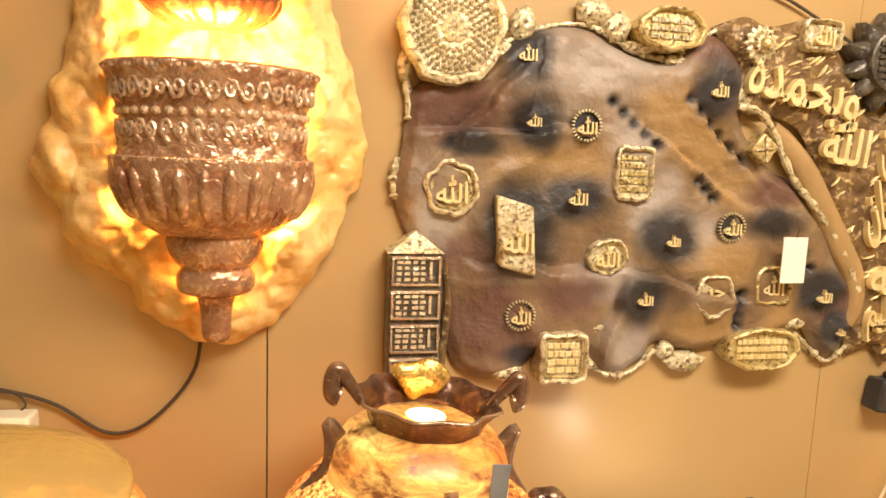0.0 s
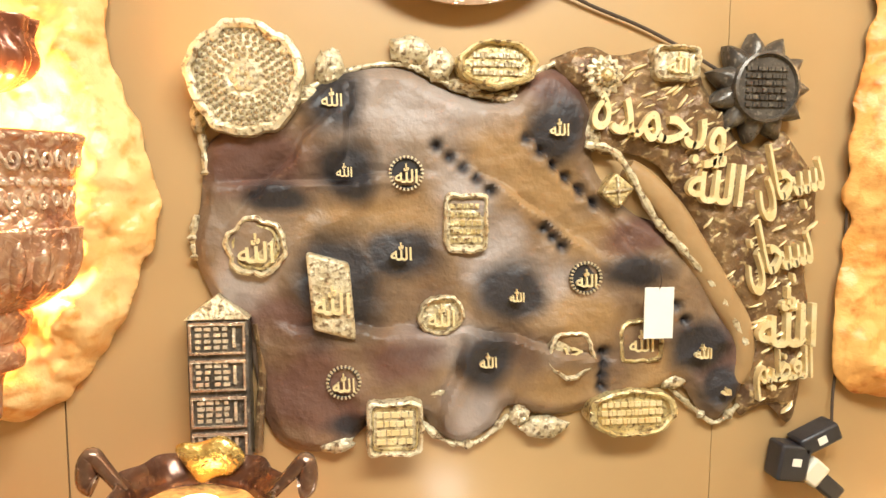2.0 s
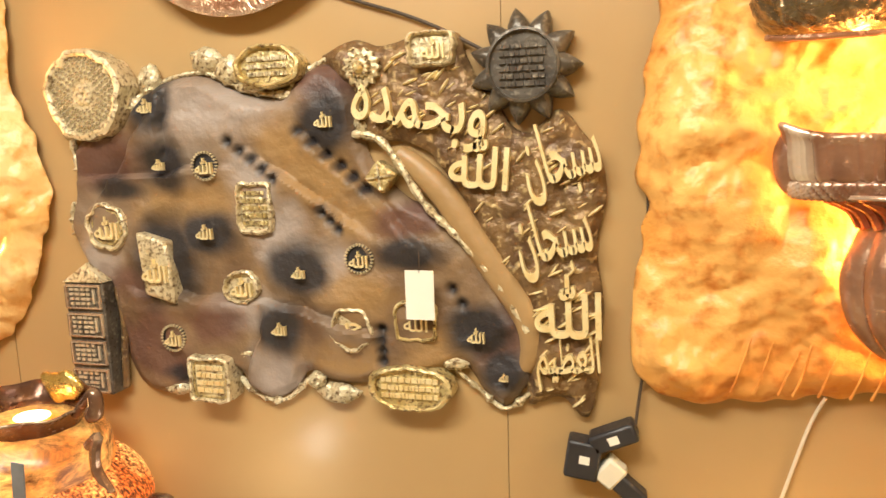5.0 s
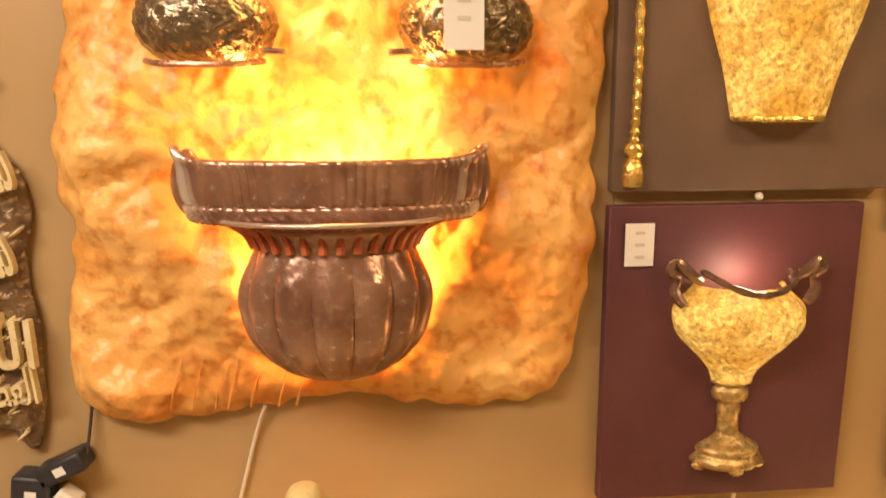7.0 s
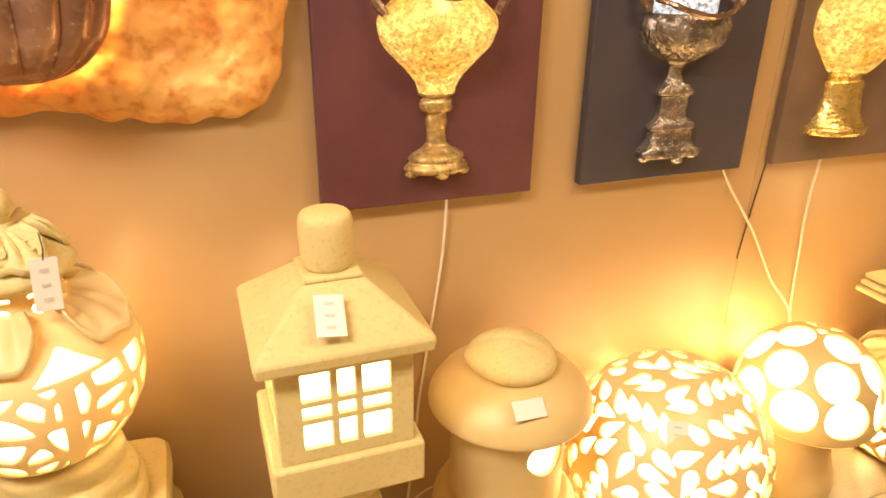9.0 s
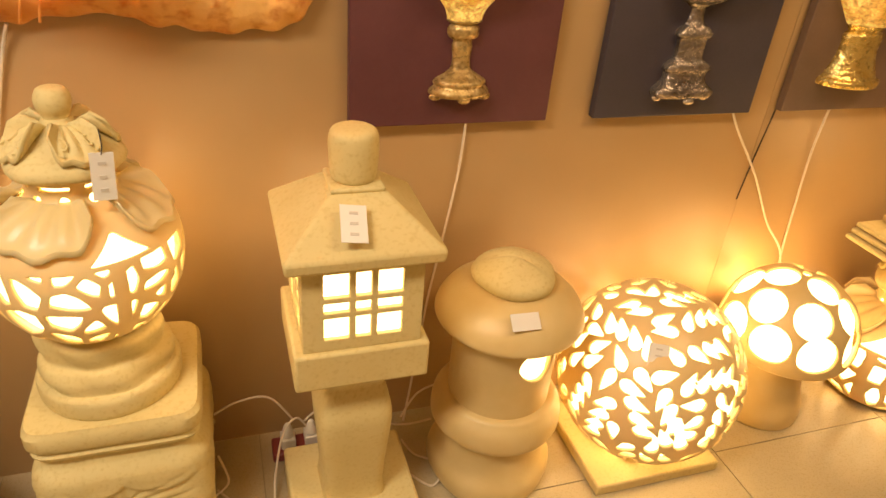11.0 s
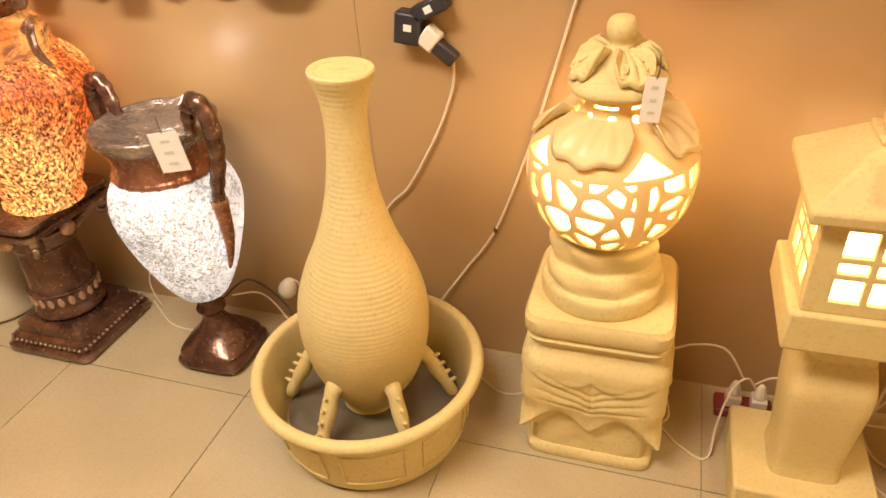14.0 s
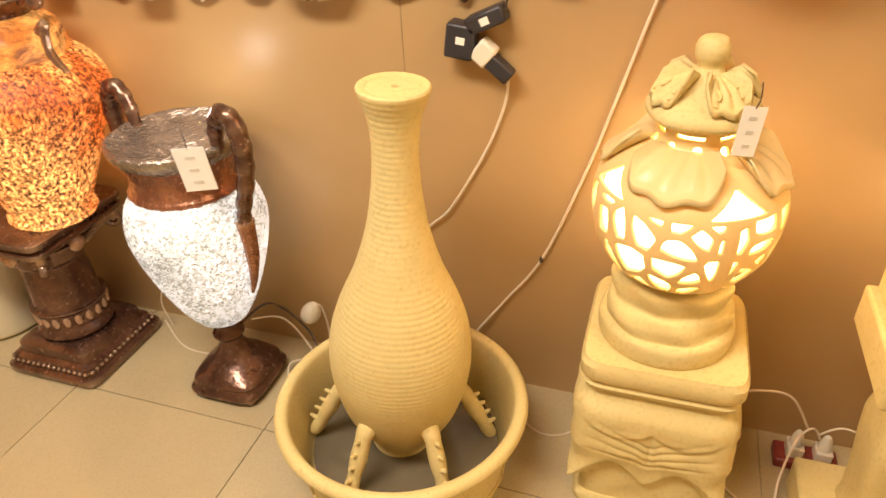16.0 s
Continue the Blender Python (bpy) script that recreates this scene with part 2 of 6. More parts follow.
MAROON = surface("maroon_leather_board", (0.105, 0.032, 0.036), (0.140, 0.046, 0.049), 0.55, 0, 5, 90, 0.45, None, dist=0.003)
UMBER = surface("umber_board", (0.14, 0.088, 0.058), (0.19, 0.118, 0.077), 0.55, 0, 5, 130, 0.25, None, dist=0.003)
NAVY = surface("charcoal_board", (0.050, 0.041, 0.053), (0.066, 0.054, 0.068), 0.5, 0, 5, 130, 0.25, None, dist=0.003)
OLDGILT = surface("old_gilt", (0.30, 0.18, 0.06), (0.62, 0.44, 0.16), 0.3, 0.5, 20, 90, 0.8, (0.80, 0.62, 0.28), dist=0.008)
CARD = surface("white_card", (0.80, 0.77, 0.68), (0.84, 0.81, 0.72), 0.6, 0, 10, 90, 0.02)
INK = surface("grey_print", (0.60, 0.55, 0.46), (0.66, 0.61, 0.51), 0.7, 0, 10, 90, 0)
BLACK = surface("black_plastic", (0.024, 0.022, 0.026), (0.036, 0.034, 0.038), 0.4, 0, 12, 120, 0.05)
CORD = surface("dark_cord", (0.05, 0.032, 0.02), (0.07, 0.045, 0.03), 0.6, 0, 20, 120, 0)
WHITECORD = surface("white_cord", (0.72, 0.62, 0.46), (0.78, 0.68, 0.52), 0.5, 0, 20, 120, 0)
WHITEPLASTIC = surface("white_plastic", (0.74, 0.68, 0.54), (0.78, 0.72, 0.58), 0.45, 0, 8, 80, 0.04)
JUGPLASTIC = surface("cream_plastic", (0.70, 0.62, 0.42), (0.76, 0.68, 0.48), 0.42, 0, 6, 70, 0.06)
REDPLASTIC = surface("red_plastic", (0.22, 0.035, 0.03), (0.28, 0.05, 0.04), 0.4, 0, 8, 80, 0.02)
WATER = surface("dark_water", (0.12, 0.10, 0.065), (0.17, 0.14, 0.09), 0.12, 0, 6, 30, 0.15, None, rough_var=0.04, dist=0.01)
GREYTAPE = surface("grey_tape", (0.16, 0.17, 0.18), (0.22, 0.23, 0.24), 0.5, 0, 20, 120, 0.05)
GLOWWHITE = glow("lamp_glow", (1.0, 0.72, 0.34), 6.2)
GLOWHOT = glow("bulb_glow", (1.0, 0.66, 0.25), 11.0)
AMBERGLASS = lit_glass("amber_mosaic", (1.0, 0.47, 0.125), (0.60, 0.11, 0.015), (0.13, 0.038, 0.016), 2.8, 120, 0.53, stretch=(1, 1, 0.5), soft=0.11, broad=6.0, cells=170, mosaic=0.9)
ORANGEGLASS = lit_glass("honey_swirl", (1.0, 0.58, 0.16), (0.75, 0.22, 0.035), (0.26, 0.09, 0.035), 1.05, 11, 0.50, soft=0.14, broad=6.0, cells=70, mosaic=0.35, stretch=(1, 1, 2.2))
SILVERGLASS = lit_glass("white_crackle", (0.97, 1.0, 0.95), (0.42, 0.45, 0.43), (0.33, 0.34, 0.32), 1.4, 110, 0.47, soft=0.13, broad=5.0, cells=230, mosaic=0.85)
GILTGLASS = lit_glass("gilt_crackle", (1.0, 0.72, 0.18), (0.8, 0.40, 0.05), (0.50, 0.30, 0.06), 1.15, 110, 0.50, soft=0.2, broad=9.0, cells=80, mosaic=0.6)


# ---- geometry helpers: each returns (verts, faces) ----
def join(*geos):
    v, f = [], []
    for gv, gf in geos:
        k = len(v)
        v.extend(gv)
        f.extend(tuple(i + k for i in q) for q in gf)
    return v, f


def moved(geo, m):
    return [tuple(m @ Vector(p)) for p in geo[0]], geo[1]


def warped(geo, fn):
    return [tuple(fn(*p)) for p in geo[0]], geo[1]


def box(x0, x1, y0, y1, z0, z1):
    v = [(x, y, z) for z in (z0, z1) for y in (y0, y1) for x in (x0, x1)]
    return v, [(0, 2, 3, 1), (4, 5, 7, 6), (0, 1, 5, 4), (2, 6, 7, 3), (0, 4, 6, 2), (1, 3, 7, 5)]


def curve_through(pts, n):
    """Catmull-Rom through points of any dimension, n steps a span."""
    out = []
    P = [np.array(p, float) for p in pts]
    for i in range(len(P) - 1):
        a, b, c, d = P[max(i - 1, 0)], P[i], P[i + 1], P[min(i + 2, len(P) - 1)]
        for k in range(n):
            t = k / n
            out.append(0.5 * (2 * b + (c - a) * t + (2 * a - 5 * b + 4 * c - d) * t * t + (3 * b - a - 3 * c + d) * t ** 3))
    out.append(P[-1])
    return out


def lathe(profile, seg=48, a0=0.0, a1=2 * math.pi, wave=None, caps=True, sy=1.0):
    """Turned form: profile of (r, z) from the bottom up; wave(angle, r, z) changes r."""
    full = abs(a1 - a0) > 6.28
    m = seg if full else seg + 1
    v, f = [], []
    for r, z in profile:
        for j in range(m):
            a = a0 + (a1 - a0) * j / seg
            q = wave(a, r, z) if wave else r
            v.append((q * math.cos(a), q * math.sin(a) * sy, z))
    for i in range(len(profile) - 1):
        for j in range(seg):
            k = (j + 1) % m
            f.append((i * m + j, i * m + k, (i + 1) * m + k, (i + 1) * m + j))
    if caps:
        f.append(tuple(range(m))[::-1])
        f.append(tuple((len(profile) - 1) * m + j for j in range(m)))
    return v, f


def ball(r, seg=20, rings=12, sx=1.0, sy=1.0, sz=1.0):
    prof = [(max(1e-4, r * math.sin(math.pi * i / rings)), -r * math.cos(math.pi * i / rings) * sz) for i in range(rings + 1)]
    v, f = lathe(prof, seg)
    return [(x * sx, y * sy, z) for x, y, z in v], f


def tube(pts, r, seg=8, n=6, taper=None):
    """A round bar through points; taper(s) scales it along its length."""
    P = [Vector(p) for p in curve_through(pts, n)] if n > 1 else [Vector(p) for p in pts]
    v, f = [], []
    side = None
    for i, p in enumerate(P):
        d = (P[min(i + 1, len(P) - 1)] - P[max(i - 1, 0)]).normalized()
        if side is None:
            side = d.orthogonal().normalized()
        side = (side - d * side.dot(d)).normalized()
        up = d.cross(side)
        k = r * (taper(i / (len(P) - 1)) if taper else 1)
        for j in range(seg):
            a = 2 * math.pi * j / seg
            v.append(tuple(p + side * math.cos(a) * k + up * math.sin(a) * k))
    for i in range(len(P) - 1):
        for j in range(seg):
            k = (j + 1) % seg
            f.append((i * seg + j, i * seg + k, (i + 1) * seg + k, (i + 1) * seg + j))
    f.append(tuple(range(seg))[::-1])
    f.append(tuple((len(P) - 1) * seg + j for j in range(seg)))
    return v, f


def squircle(a, b, n):
    return lambda t: 1.0 / ((abs(math.cos(t)) / a) ** n + (abs(math.sin(t)) / b) ** n) ** (1.0 / n)


def plaque(shape, rings, seg=48):
    """A flat form in the wall's plane (x across, z up, standing out to -y): rings of (share of the outline, height)."""
    v, f = [], []
    for s, h in rings:
        for j in range(seg):
            t = 2 * math.pi * j / seg
            r = shape(t) * s
            v.append((r * math.cos(t), -h, r * math.sin(t)))
    for i in range(len(rings) - 1):
        for j in range(seg):
            k = (j + 1) % seg
            f.append((i * seg + j, i * seg + k, (i + 1) * seg + k, (i + 1) * seg + j))
    f.append(tuple((len(rings) - 1) * seg + j for j in range(seg)))
    return v, f


def clipped(us, vs, field, place, depth=False):
    """A sheet over the grid us x vs, kept where field(u, v) > 0 and cut cleanly along its zero line."""
    U, V = np.meshgrid(us, vs, indexing="ij")
    F = field(U, V)
    F = np.where(np.abs(F) < 1e-7, 1e-7, F)
    ids, pts, faces = {}, [], []

    def vert(key, u, v):
        if key not in ids:
            ids[key] = len(pts)
            pts.append((u, v))
        return ids[key]

    nu, nv = F.shape
    for i in range(nu - 1):
        for j in range(nv - 1):
            q = ((i, j), (i + 1, j), (i + 1, j + 1), (i, j + 1))
            w = [F[a] for a in q]
            if max(w) <= 0:
                continue
            poly = []
            for k in range(4):
                a, b, fa, fb = q[k], q[(k + 1) % 4], w[k], w[(k + 1) % 4]
                if fa > 0:
                    poly.append(vert(a, us[a[0]], vs[a[1]]))
                if (fa > 0) != (fb > 0):
                    t = fa / (fa - fb)
                    poly.append(vert((min(a, b), max(a, b)), us[a[0]] + (us[b[0]] - us[a[0]]) * t, vs[a[1]] + (vs[b[1]] - vs[a[1]]) * t))
            if len(poly) > 2:
                faces.append(tuple(poly))
    if not depth:
        return [tuple(place(u, v)) for u, v in pts], faces
    D = field(np.array([[p[0] for p in pts]]), np.array([[p[1] for p in pts]]))[0]
    return [tuple(place(u, v, float(d))) for (u, v), d in zip(pts, D)], faces


def outline_field(points, steps=5):
    """Signed distance (inside plus) to a smooth closed outline through points of (x, z)."""
    loop = list(points) + [points[0]]
    C = np.array(curve_through(loop, steps))[:-1]
    A, B = C, np.roll(C, -1, axis=0)

    def field(U, V):
        P = np.stack([np.ravel(U), np.ravel(V)], 1)
        best = np.full(len(P), 1e9)
        inside = np.zeros(len(P), bool)
        for a, b in zip(A, B):
            e = b - a
            t = np.clip(((P - a) @ e) / max(e @ e, 1e-12), 0, 1)
            best = np.minimum(best, np.hypot(*(P - a - t[:, None] * e).T))
            cross = (a[1] > P[:, 1]) != (b[1] > P[:, 1])
            xs = a[0] + (P[:, 1] - a[1]) / (e[1] if abs(e[1]) > 1e-12 else 1e-12) * e[0]
            inside ^= cross & (P[:, 0] < xs)
        return np.where(inside, best, -best).reshape(np.shape(U))
    return field


def wob(x, y, z, s):
    return noise.noise(Vector((x * s, y * s, z * s)))


GLYPHS = {}


def writing(text, width, depth=0.004, tall=1.0):
    """Letters of the built-in font as a solid, in the wall's plane, centred, of that width."""
    if text in GLYPHS:
        V, F = GLYPHS[text]
        k = width / (V[:, 0].max() - V[:, 0].min())
        return [(x * k, -z / 0.03 * depth / 2, y * k * tall) for x, y, z in V], F
    c = bpy.data.curves.new("letters", "FONT")
    c.body, c.extrude, c.resolution_u, c.offset = text, 0.03, 3, 0.012
    o = bpy.data.objects.new("letters", c)
    scene.collection.objects.link(o)
    bpy.context.view_layer.update()
    me = bpy.data.meshes.new_from_object(o.evaluated_get(bpy.context.evaluated_depsgraph_get()))
    V = np.array([v.co[:] for v in me.vertices])
    F = [tuple(p.vertices) for p in me.polygons]
    bpy.data.objects.remove(o)
    bpy.data.curves.remove(c)
    bpy.data.meshes.remove(me)
    lo, hi = V.min(0), V.max(0)
    k = width / (hi[0] - lo[0])
    V = (V - (lo + hi) / 2)
    GLYPHS[text] = (V, F)
    return [(x * k, -z / 0.03 * depth / 2, y * k * tall) for x, y, z in V], F


def as_mesh(name, geo, material, smooth=True):
    me = bpy.data.meshes.new(name)
    me.from_pydata(geo[0], [], geo[1])
    bm = bmesh.new()
    bm.from_mesh(me)
    bmesh.ops.remove_doubles(bm, verts=bm.verts, dist=1e-5)
    bmesh.ops.recalc_face_normals(bm, faces=bm.faces)
    bm.to_mesh(me)
    bm.free()
    me.materials.append(material)
    if smooth:
        me.polygons.foreach_set("use_smooth", [True] * len(me.polygons))
        me.set_sharp_from_angle(angle=radians(38))
    me.update()
    return me


def part(name, geo, material, parent=None, label="", at=None, solid=0.0, bevel=0.0, smooth=True):
    ob = new(name, geo if isinstance(geo, bpy.types.Mesh) else as_mesh(name, geo, material, smooth))
    ob.parent = parent
    if at is not None:
        ob.matrix_basis = at if isinstance(at, Matrix) else Matrix.Translation(at)
    if solid:
        md = ob.modifiers.new("thick", "SOLIDIFY")
        md.thickness, md.offset = solid, 0
    if bevel:
        md = ob.modifiers.new("edge", "BEVEL")
        md.width, md.segments, md.limit_method = bevel, 2, "ANGLE"
    if label:
        ob["label"] = label
    return ob


def pieces(name, geo, mats, material, parent, label=""):
    """Alike pieces on one mesh, each an object of its own, at the poses given."""
    me = as_mesh(name, geo, material)
    for m in mats:
        part(name, me, material, parent, label, m)


def thing(name, label, category, at=(0, 0, 0), group="", turn=0.0):
    ob = new(name)
    ob.empty_display_size = 0.05
    ob.location = at
    ob.rotation_euler[2] = radians(turn)
    return tagged(ob, label, category, group)


def structure(name, geo, material, label, bevel=0.0):
    return tagged(part(name, geo, material, None, "", None, 0, bevel, False), label, name.split("_")[0], "", "structure")


def price_tag(at, label, size=(0.055, 0.085), turn=0.0, tilt=0.0, lean=0.0, lines=3, string=True):
    t = thing("price_tag", label, "price tag", at, "price tags")
    t.rotation_euler = (radians(tilt), radians(lean), radians(turn))
    w, h = size
    part("card", box(-w / 2, w / 2, -0.001, 0.001, -h / 2, h / 2), CARD, t)
    for k in range(lines):
        z = h * (0.28 - 0.28 * k)
        part("printed_bar", box(-w * 0.16, w * 0.16, -0.0022, -0.0012, z - h * 0.035, z + h * 0.035), INK, t, "grey printed bar")
    if string:
        part("string", tube([(0, 0, h / 2 - 0.004), (0.002, -0.004, h / 2 + 0.015), (0, 0.002, h / 2 + 0.04)], 0.0012, 6), CORD, t)
    return t


def cable(name, pts, r, material, label):
    return tagged(part(name, tube(pts, r, 8, 8), material), label, "cable", "loose cables")


# ---- large structure ----
structure("wall_north", box(-2.6, 7.2, Y0 + 0.006, Y0 + 0.16, 0, 2.8), JOINT, "long showroom wall faced with beige painted boards")
structure("wall_south", box(-2.6, 7.2, -2.66, -2.5, 0, 2.8), PLAIN, "plain beige wall behind the walkway")
structure("wall_west", box(-2.76, -2.6, -2.66, Y0 + 0.16, 0, 2.8), PLAIN, "plain beige end wall")
structure("wall_east", box(7.2, 7.36, -2.66, Y0 + 0.16, 0, 2.8), PLAIN, "plain beige end wall")
structure("ceiling", box(-2.76, 7.36, -2.66, Y0 + 0.16, 2.8, 2.9), PLAIN, "plain pale ceiling")
floor = structure("floor", box(-2.76, 7.36, -2.66, Y0 + 0.16, -0.12, -0.004), GROUT, "beige ceramic floor tiles with dark joints")

# ---- wall relief with gilt medallions ----
ALLAH = "\uFDF2"
SUBHAN = "\uFEE5\uFE8E\uFEA4\uFE92\uFEB3"
WABIHAMDIH = "\uFEE9\uFEAA\uFEE4\uFEA4\uFE91\uFEED"
AZIM = "\uFEE2\uFEF4\uFEC8\uFECC\uFEDF\uFE8D"

HIDE_EDGE = [(0.57, 1.65), (0.62, 1.685), (0.70, 1.70), (0.76, 1.76), (0.83, 1.79), (0.92, 1.79), (0.98, 1.76), (1.05, 1.74), (1.10, 1.74),
             (1.13, 1.77), (1.18, 1.80), (1.23, 1.78), (1.265, 1.73), (1.27, 1.67), (1.29, 1.60), (1.36, 1.53), (1.41, 1.51), (1.45, 1.47), (1.51, 1.41),
             (1.56, 1.32), (1.60, 1.26), (1.61, 1.19), (1.58, 1.14), (1.55, 1.11), (1.51, 1.14), (1.47, 1.19), (1.40, 1.17), (1.31, 1.16), (1.24, 1.14),
             (1.18, 1.14), (1.12, 1.16), (1.09, 1.12), (1.03, 1.09), (0.98, 1.11), (0.95, 1.15), (0.87, 1.15), (0.79, 1.09), (0.70, 1.10), (0.66, 1.16),
             (0.645, 1.25), (0.63, 1.33), (0.59, 1.36), (0.56, 1.42), (0.545, 1.48), (0.56, 1.55)]
SCRIPT_EDGE = [(1.19, 1.815), (1.26, 1.84), (1.32, 1.825), (1.39, 1.84), (1.47, 1.84), (1.485, 1.80), (1.51, 1.75), (1.54, 1.72), (1.57, 1.665),
               (1.61, 1.65), (1.66, 1.69), (1.70, 1.65), (1.735, 1.60), (1.745, 1.53), (1.73, 1.46), (1.73, 1.40), (1.74, 1.33), (1.735, 1.24), (1.73, 1.17),
               (1.71, 1.10), (1.66, 1.14), (1.60, 1.12), (1.60, 1.20), (1.605, 1.28), (1.585, 1.345), (1.54, 1.40), (1.50, 1.48), (1.46, 1.55), (1.41, 1.62), (1.35, 1.645),
               (1.29, 1.645), (1.262, 1.68), (1.262, 1.74), (1.22, 1.785)]
# dark airbrushed rounds: x, z, half width, half height
BLOTS = [(0.79, 1.735, 0.045, 0.05), (0.815, 1.61, 0.045, 0.05), (0.91, 1.465, 0.06, 0.042), (1.20, 1.69, 0.045, 0.055), (1.12, 1.385, 0.06, 0.05),
         (1.07, 1.255, 0.045, 0.05), (1.50, 1.265, 0.055, 0.045), (1.555, 1.18, 0.04, 0.04), (0.80, 1.40, 0.075, 0.085), (1.37, 1.42, 0.06, 0.03), (0.69, 1.56, 0.05, 0.02), (0.83, 1.14, 0.05, 0.02)]
# rows of small holes: start, end, count
HOLES = [((0.975, 1.655), (1.075, 1.575), 5), ((1.14, 1.67), (1.275, 1.55), 6), ((1.18, 1.505), (1.215, 1.47), 3), ((1.30, 1.265), (1.30, 1.195), 4), ((1.45, 1.35), (1.47, 1.32), 2)]


def pits():
    for (x0, z0), (x1, z1), n in HOLES:
        for k in range(n):
            t = k / max(1, n - 1)
            yield x0 + (x1 - x0) * t, z0 + (z1 - z0) * t


def wall_relief():
    ox, oz = 1.14, 1.08
    root = thing("wall_relief", "sculpted brown hide-like wall relief with gilt medallions and raised calligraphy", "wall sculpture", (ox, Y0, oz))
    field = outline_field([(x - ox, z - oz) for x, z in HIDE_EDGE])
    folds = [((0.57, 1.58), (0.98, 1.60)), ((0.60, 1.50), (0.80, 1.72)), ((0.98, 1.66), (1.30, 1.44)), ((1.12, 1.69), (1.42, 1.40)), ((0.68, 1.33), (1.0, 1.31)),
             ((1.0, 1.32), (1.33, 1.24)), ((0.98, 1.12), (1.04, 1.30)), ((0.83, 1.78), (0.80, 1.62))]

    def raised(u, v, d):
        x, z = u + ox, v + oz
        h = 0.030 + 0.012 * wob(x, 0, z, 5) + 0.020 * (0.3 - abs(wob(x + 0.05 * wob(x, 1, z, 6), 3, z, 7))) + 0.005 * wob(x, 3, z, 18)
        h *= min(1.0, 0.25 + max(d, 0) / 0.03)
        for (x0, z0), (x1, z1) in folds:
            e = Vector((x1 - x0, z1 - z0))
            p = Vector((x - x0, z - z0))
            t = p.dot(e) / e.length_squared
            if -0.1 < t < 1.1:
                s = (p.x * e.y - p.y * e.x) / e.length + 0.012 * wob(t * 3, x0, z0, 2)
                h += 0.018 * math.tanh(s / 0.006) * math.exp(-abs(s) / 0.022) * max(0, 1 - abs(2 * t - 1) ** 4)
        for px, pz in pits():
            h -= 0.018 * math.exp(-((x - px) ** 2 + (z - pz) ** 2) / 0.011 ** 2)
        return (u, -max(h, 0.004), v)

    hide = part("hide", clipped(np.linspace(-0.62, 0.5, 200), np.linspace(-0.02, 0.75, 140), field, raised, True), HIDE, root, "creased brown hide with grey and ochre patches", solid=0.006)
    tints = {"grey": [(0.95, 1.71, 0.13, 0.06), (1.10, 1.47, 0.06, 0.09), (1.03, 1.56, 0.05, 0.06), (1.06, 1.15, 0.06, 0.05), (0.62, 1.40, 0.05, 0.06), (1.20, 1.40, 0.07, 0.05), (0.99, 1.29, 0.08, 0.04)],
             "ochre": [(1.10, 1.64, 0.07, 0.05), (1.17, 1.57, 0.07, 0.05), (1.26, 1.50, 0.07, 0.05), (0.86, 1.53, 0.12, 0.045), (1.25, 1.34, 0.09, 0.05), (1.22, 1.19, 0.08, 0.04), (1.42, 1.22, 0.05, 0.04)],
             "maroon": [(0.76, 1.21, 0.10, 0.09), (0.66, 1.63, 0.09, 0.05), (0.72, 1.35, 0.09, 0.04), (1.38, 1.49, 0.08, 0.03), (1.20, 1.76, 0.07, 0.04), (1.56, 1.24, 0.05, 0.07), (0.90, 1.26, 0.06, 0.05)]}
    for tint, rounds in tints.items():
        vals = []
        for vt in hide.data.vertices:
            x, z = vt.co.x + ox, vt.co.z + oz
            s = 0.0
            for bx, bz, rx, rz in rounds:
                d = math.hypot((x - bx) / rx, (z - bz) / rz) + 0.6 * wob(x, bx, z, 9) + 0.3 * wob(x, bz, z, 28)
                s = max(s, min(1.0, max(0.0, 1.5 - d) / 0.9))
            vals.append(s * 0.85)
        hide.data.attributes.new(tint, "FLOAT", "POINT").data.foreach_set("value", vals)
    at = hide.data.attributes.new("stain_and_hole_shade", "FLOAT", "POINT")
    vals = []
    for vt in hide.data.vertices:
        x, z = vt.co.x + ox, vt.co.z + oz
        s = 0.0
        for bx, bz, rx, rz in BLOTS:
            d = math.hypot((x - bx) / rx, (z - bz) / rz) + 0.35 * wob(x, bx, z, 16)
            s = max(s, min(1.0, max(0.0, 1.55 - d) / 0.75))
        # the shade inside the small holes, painted dark into the same mask
        for px, pz in pits():
            s = max(s, min(1.0, max(0.0, 1.7 - math.hypot(x - px, z - pz) / 0.012)))
        vals.append(s * 0.96)
    at.data.foreach_set("value", vals)

    sf = outline_field([(x - ox, z - oz) for x, z in SCRIPT_EDGE])

    def script_raised(u, v, d):
        return (u, -(0.012 + 0.016 * min(1, max(d, 0) / 0.02) + 0.006 * wob(u, 1, v, 24) + 0.004 * wob(u, 5, v, 60)), v)

    script = part("calligraphy_panel", clipped(np.linspace(0.03, 0.62, 110), np.linspace(-0.01, 0.78, 140), sf, script_raised, True), ROUGHGILT, root, "rough tarnished gilt panel", solid=0.006)
    for text, x, z, w, lean in ((WABIHAMDIH, 1.395, 1.685, 0.27, -10), (ALLAH, 1.515, 1.605, 0.115, -6), (SUBHAN, 1.665, 1.60, 0.14, 14), (SUBHAN, 1.65, 1.455, 0.14, 14),
                                (ALLAH, 1.677, 1.325, 0.125, 0), (AZIM, 1.677, 1.212, 0.12, 4)):
        part("raised_word", moved(writing(text, w, 0.016, 2.9 if text == SUBHAN else 2.0 if text == AZIM else 1.45 if text != ALLAH else 1.15), Matrix.Rotation(radians(-lean), 4, "Y")), LETTER, script, "raised gold word", (x - ox, -0.040, z - oz))
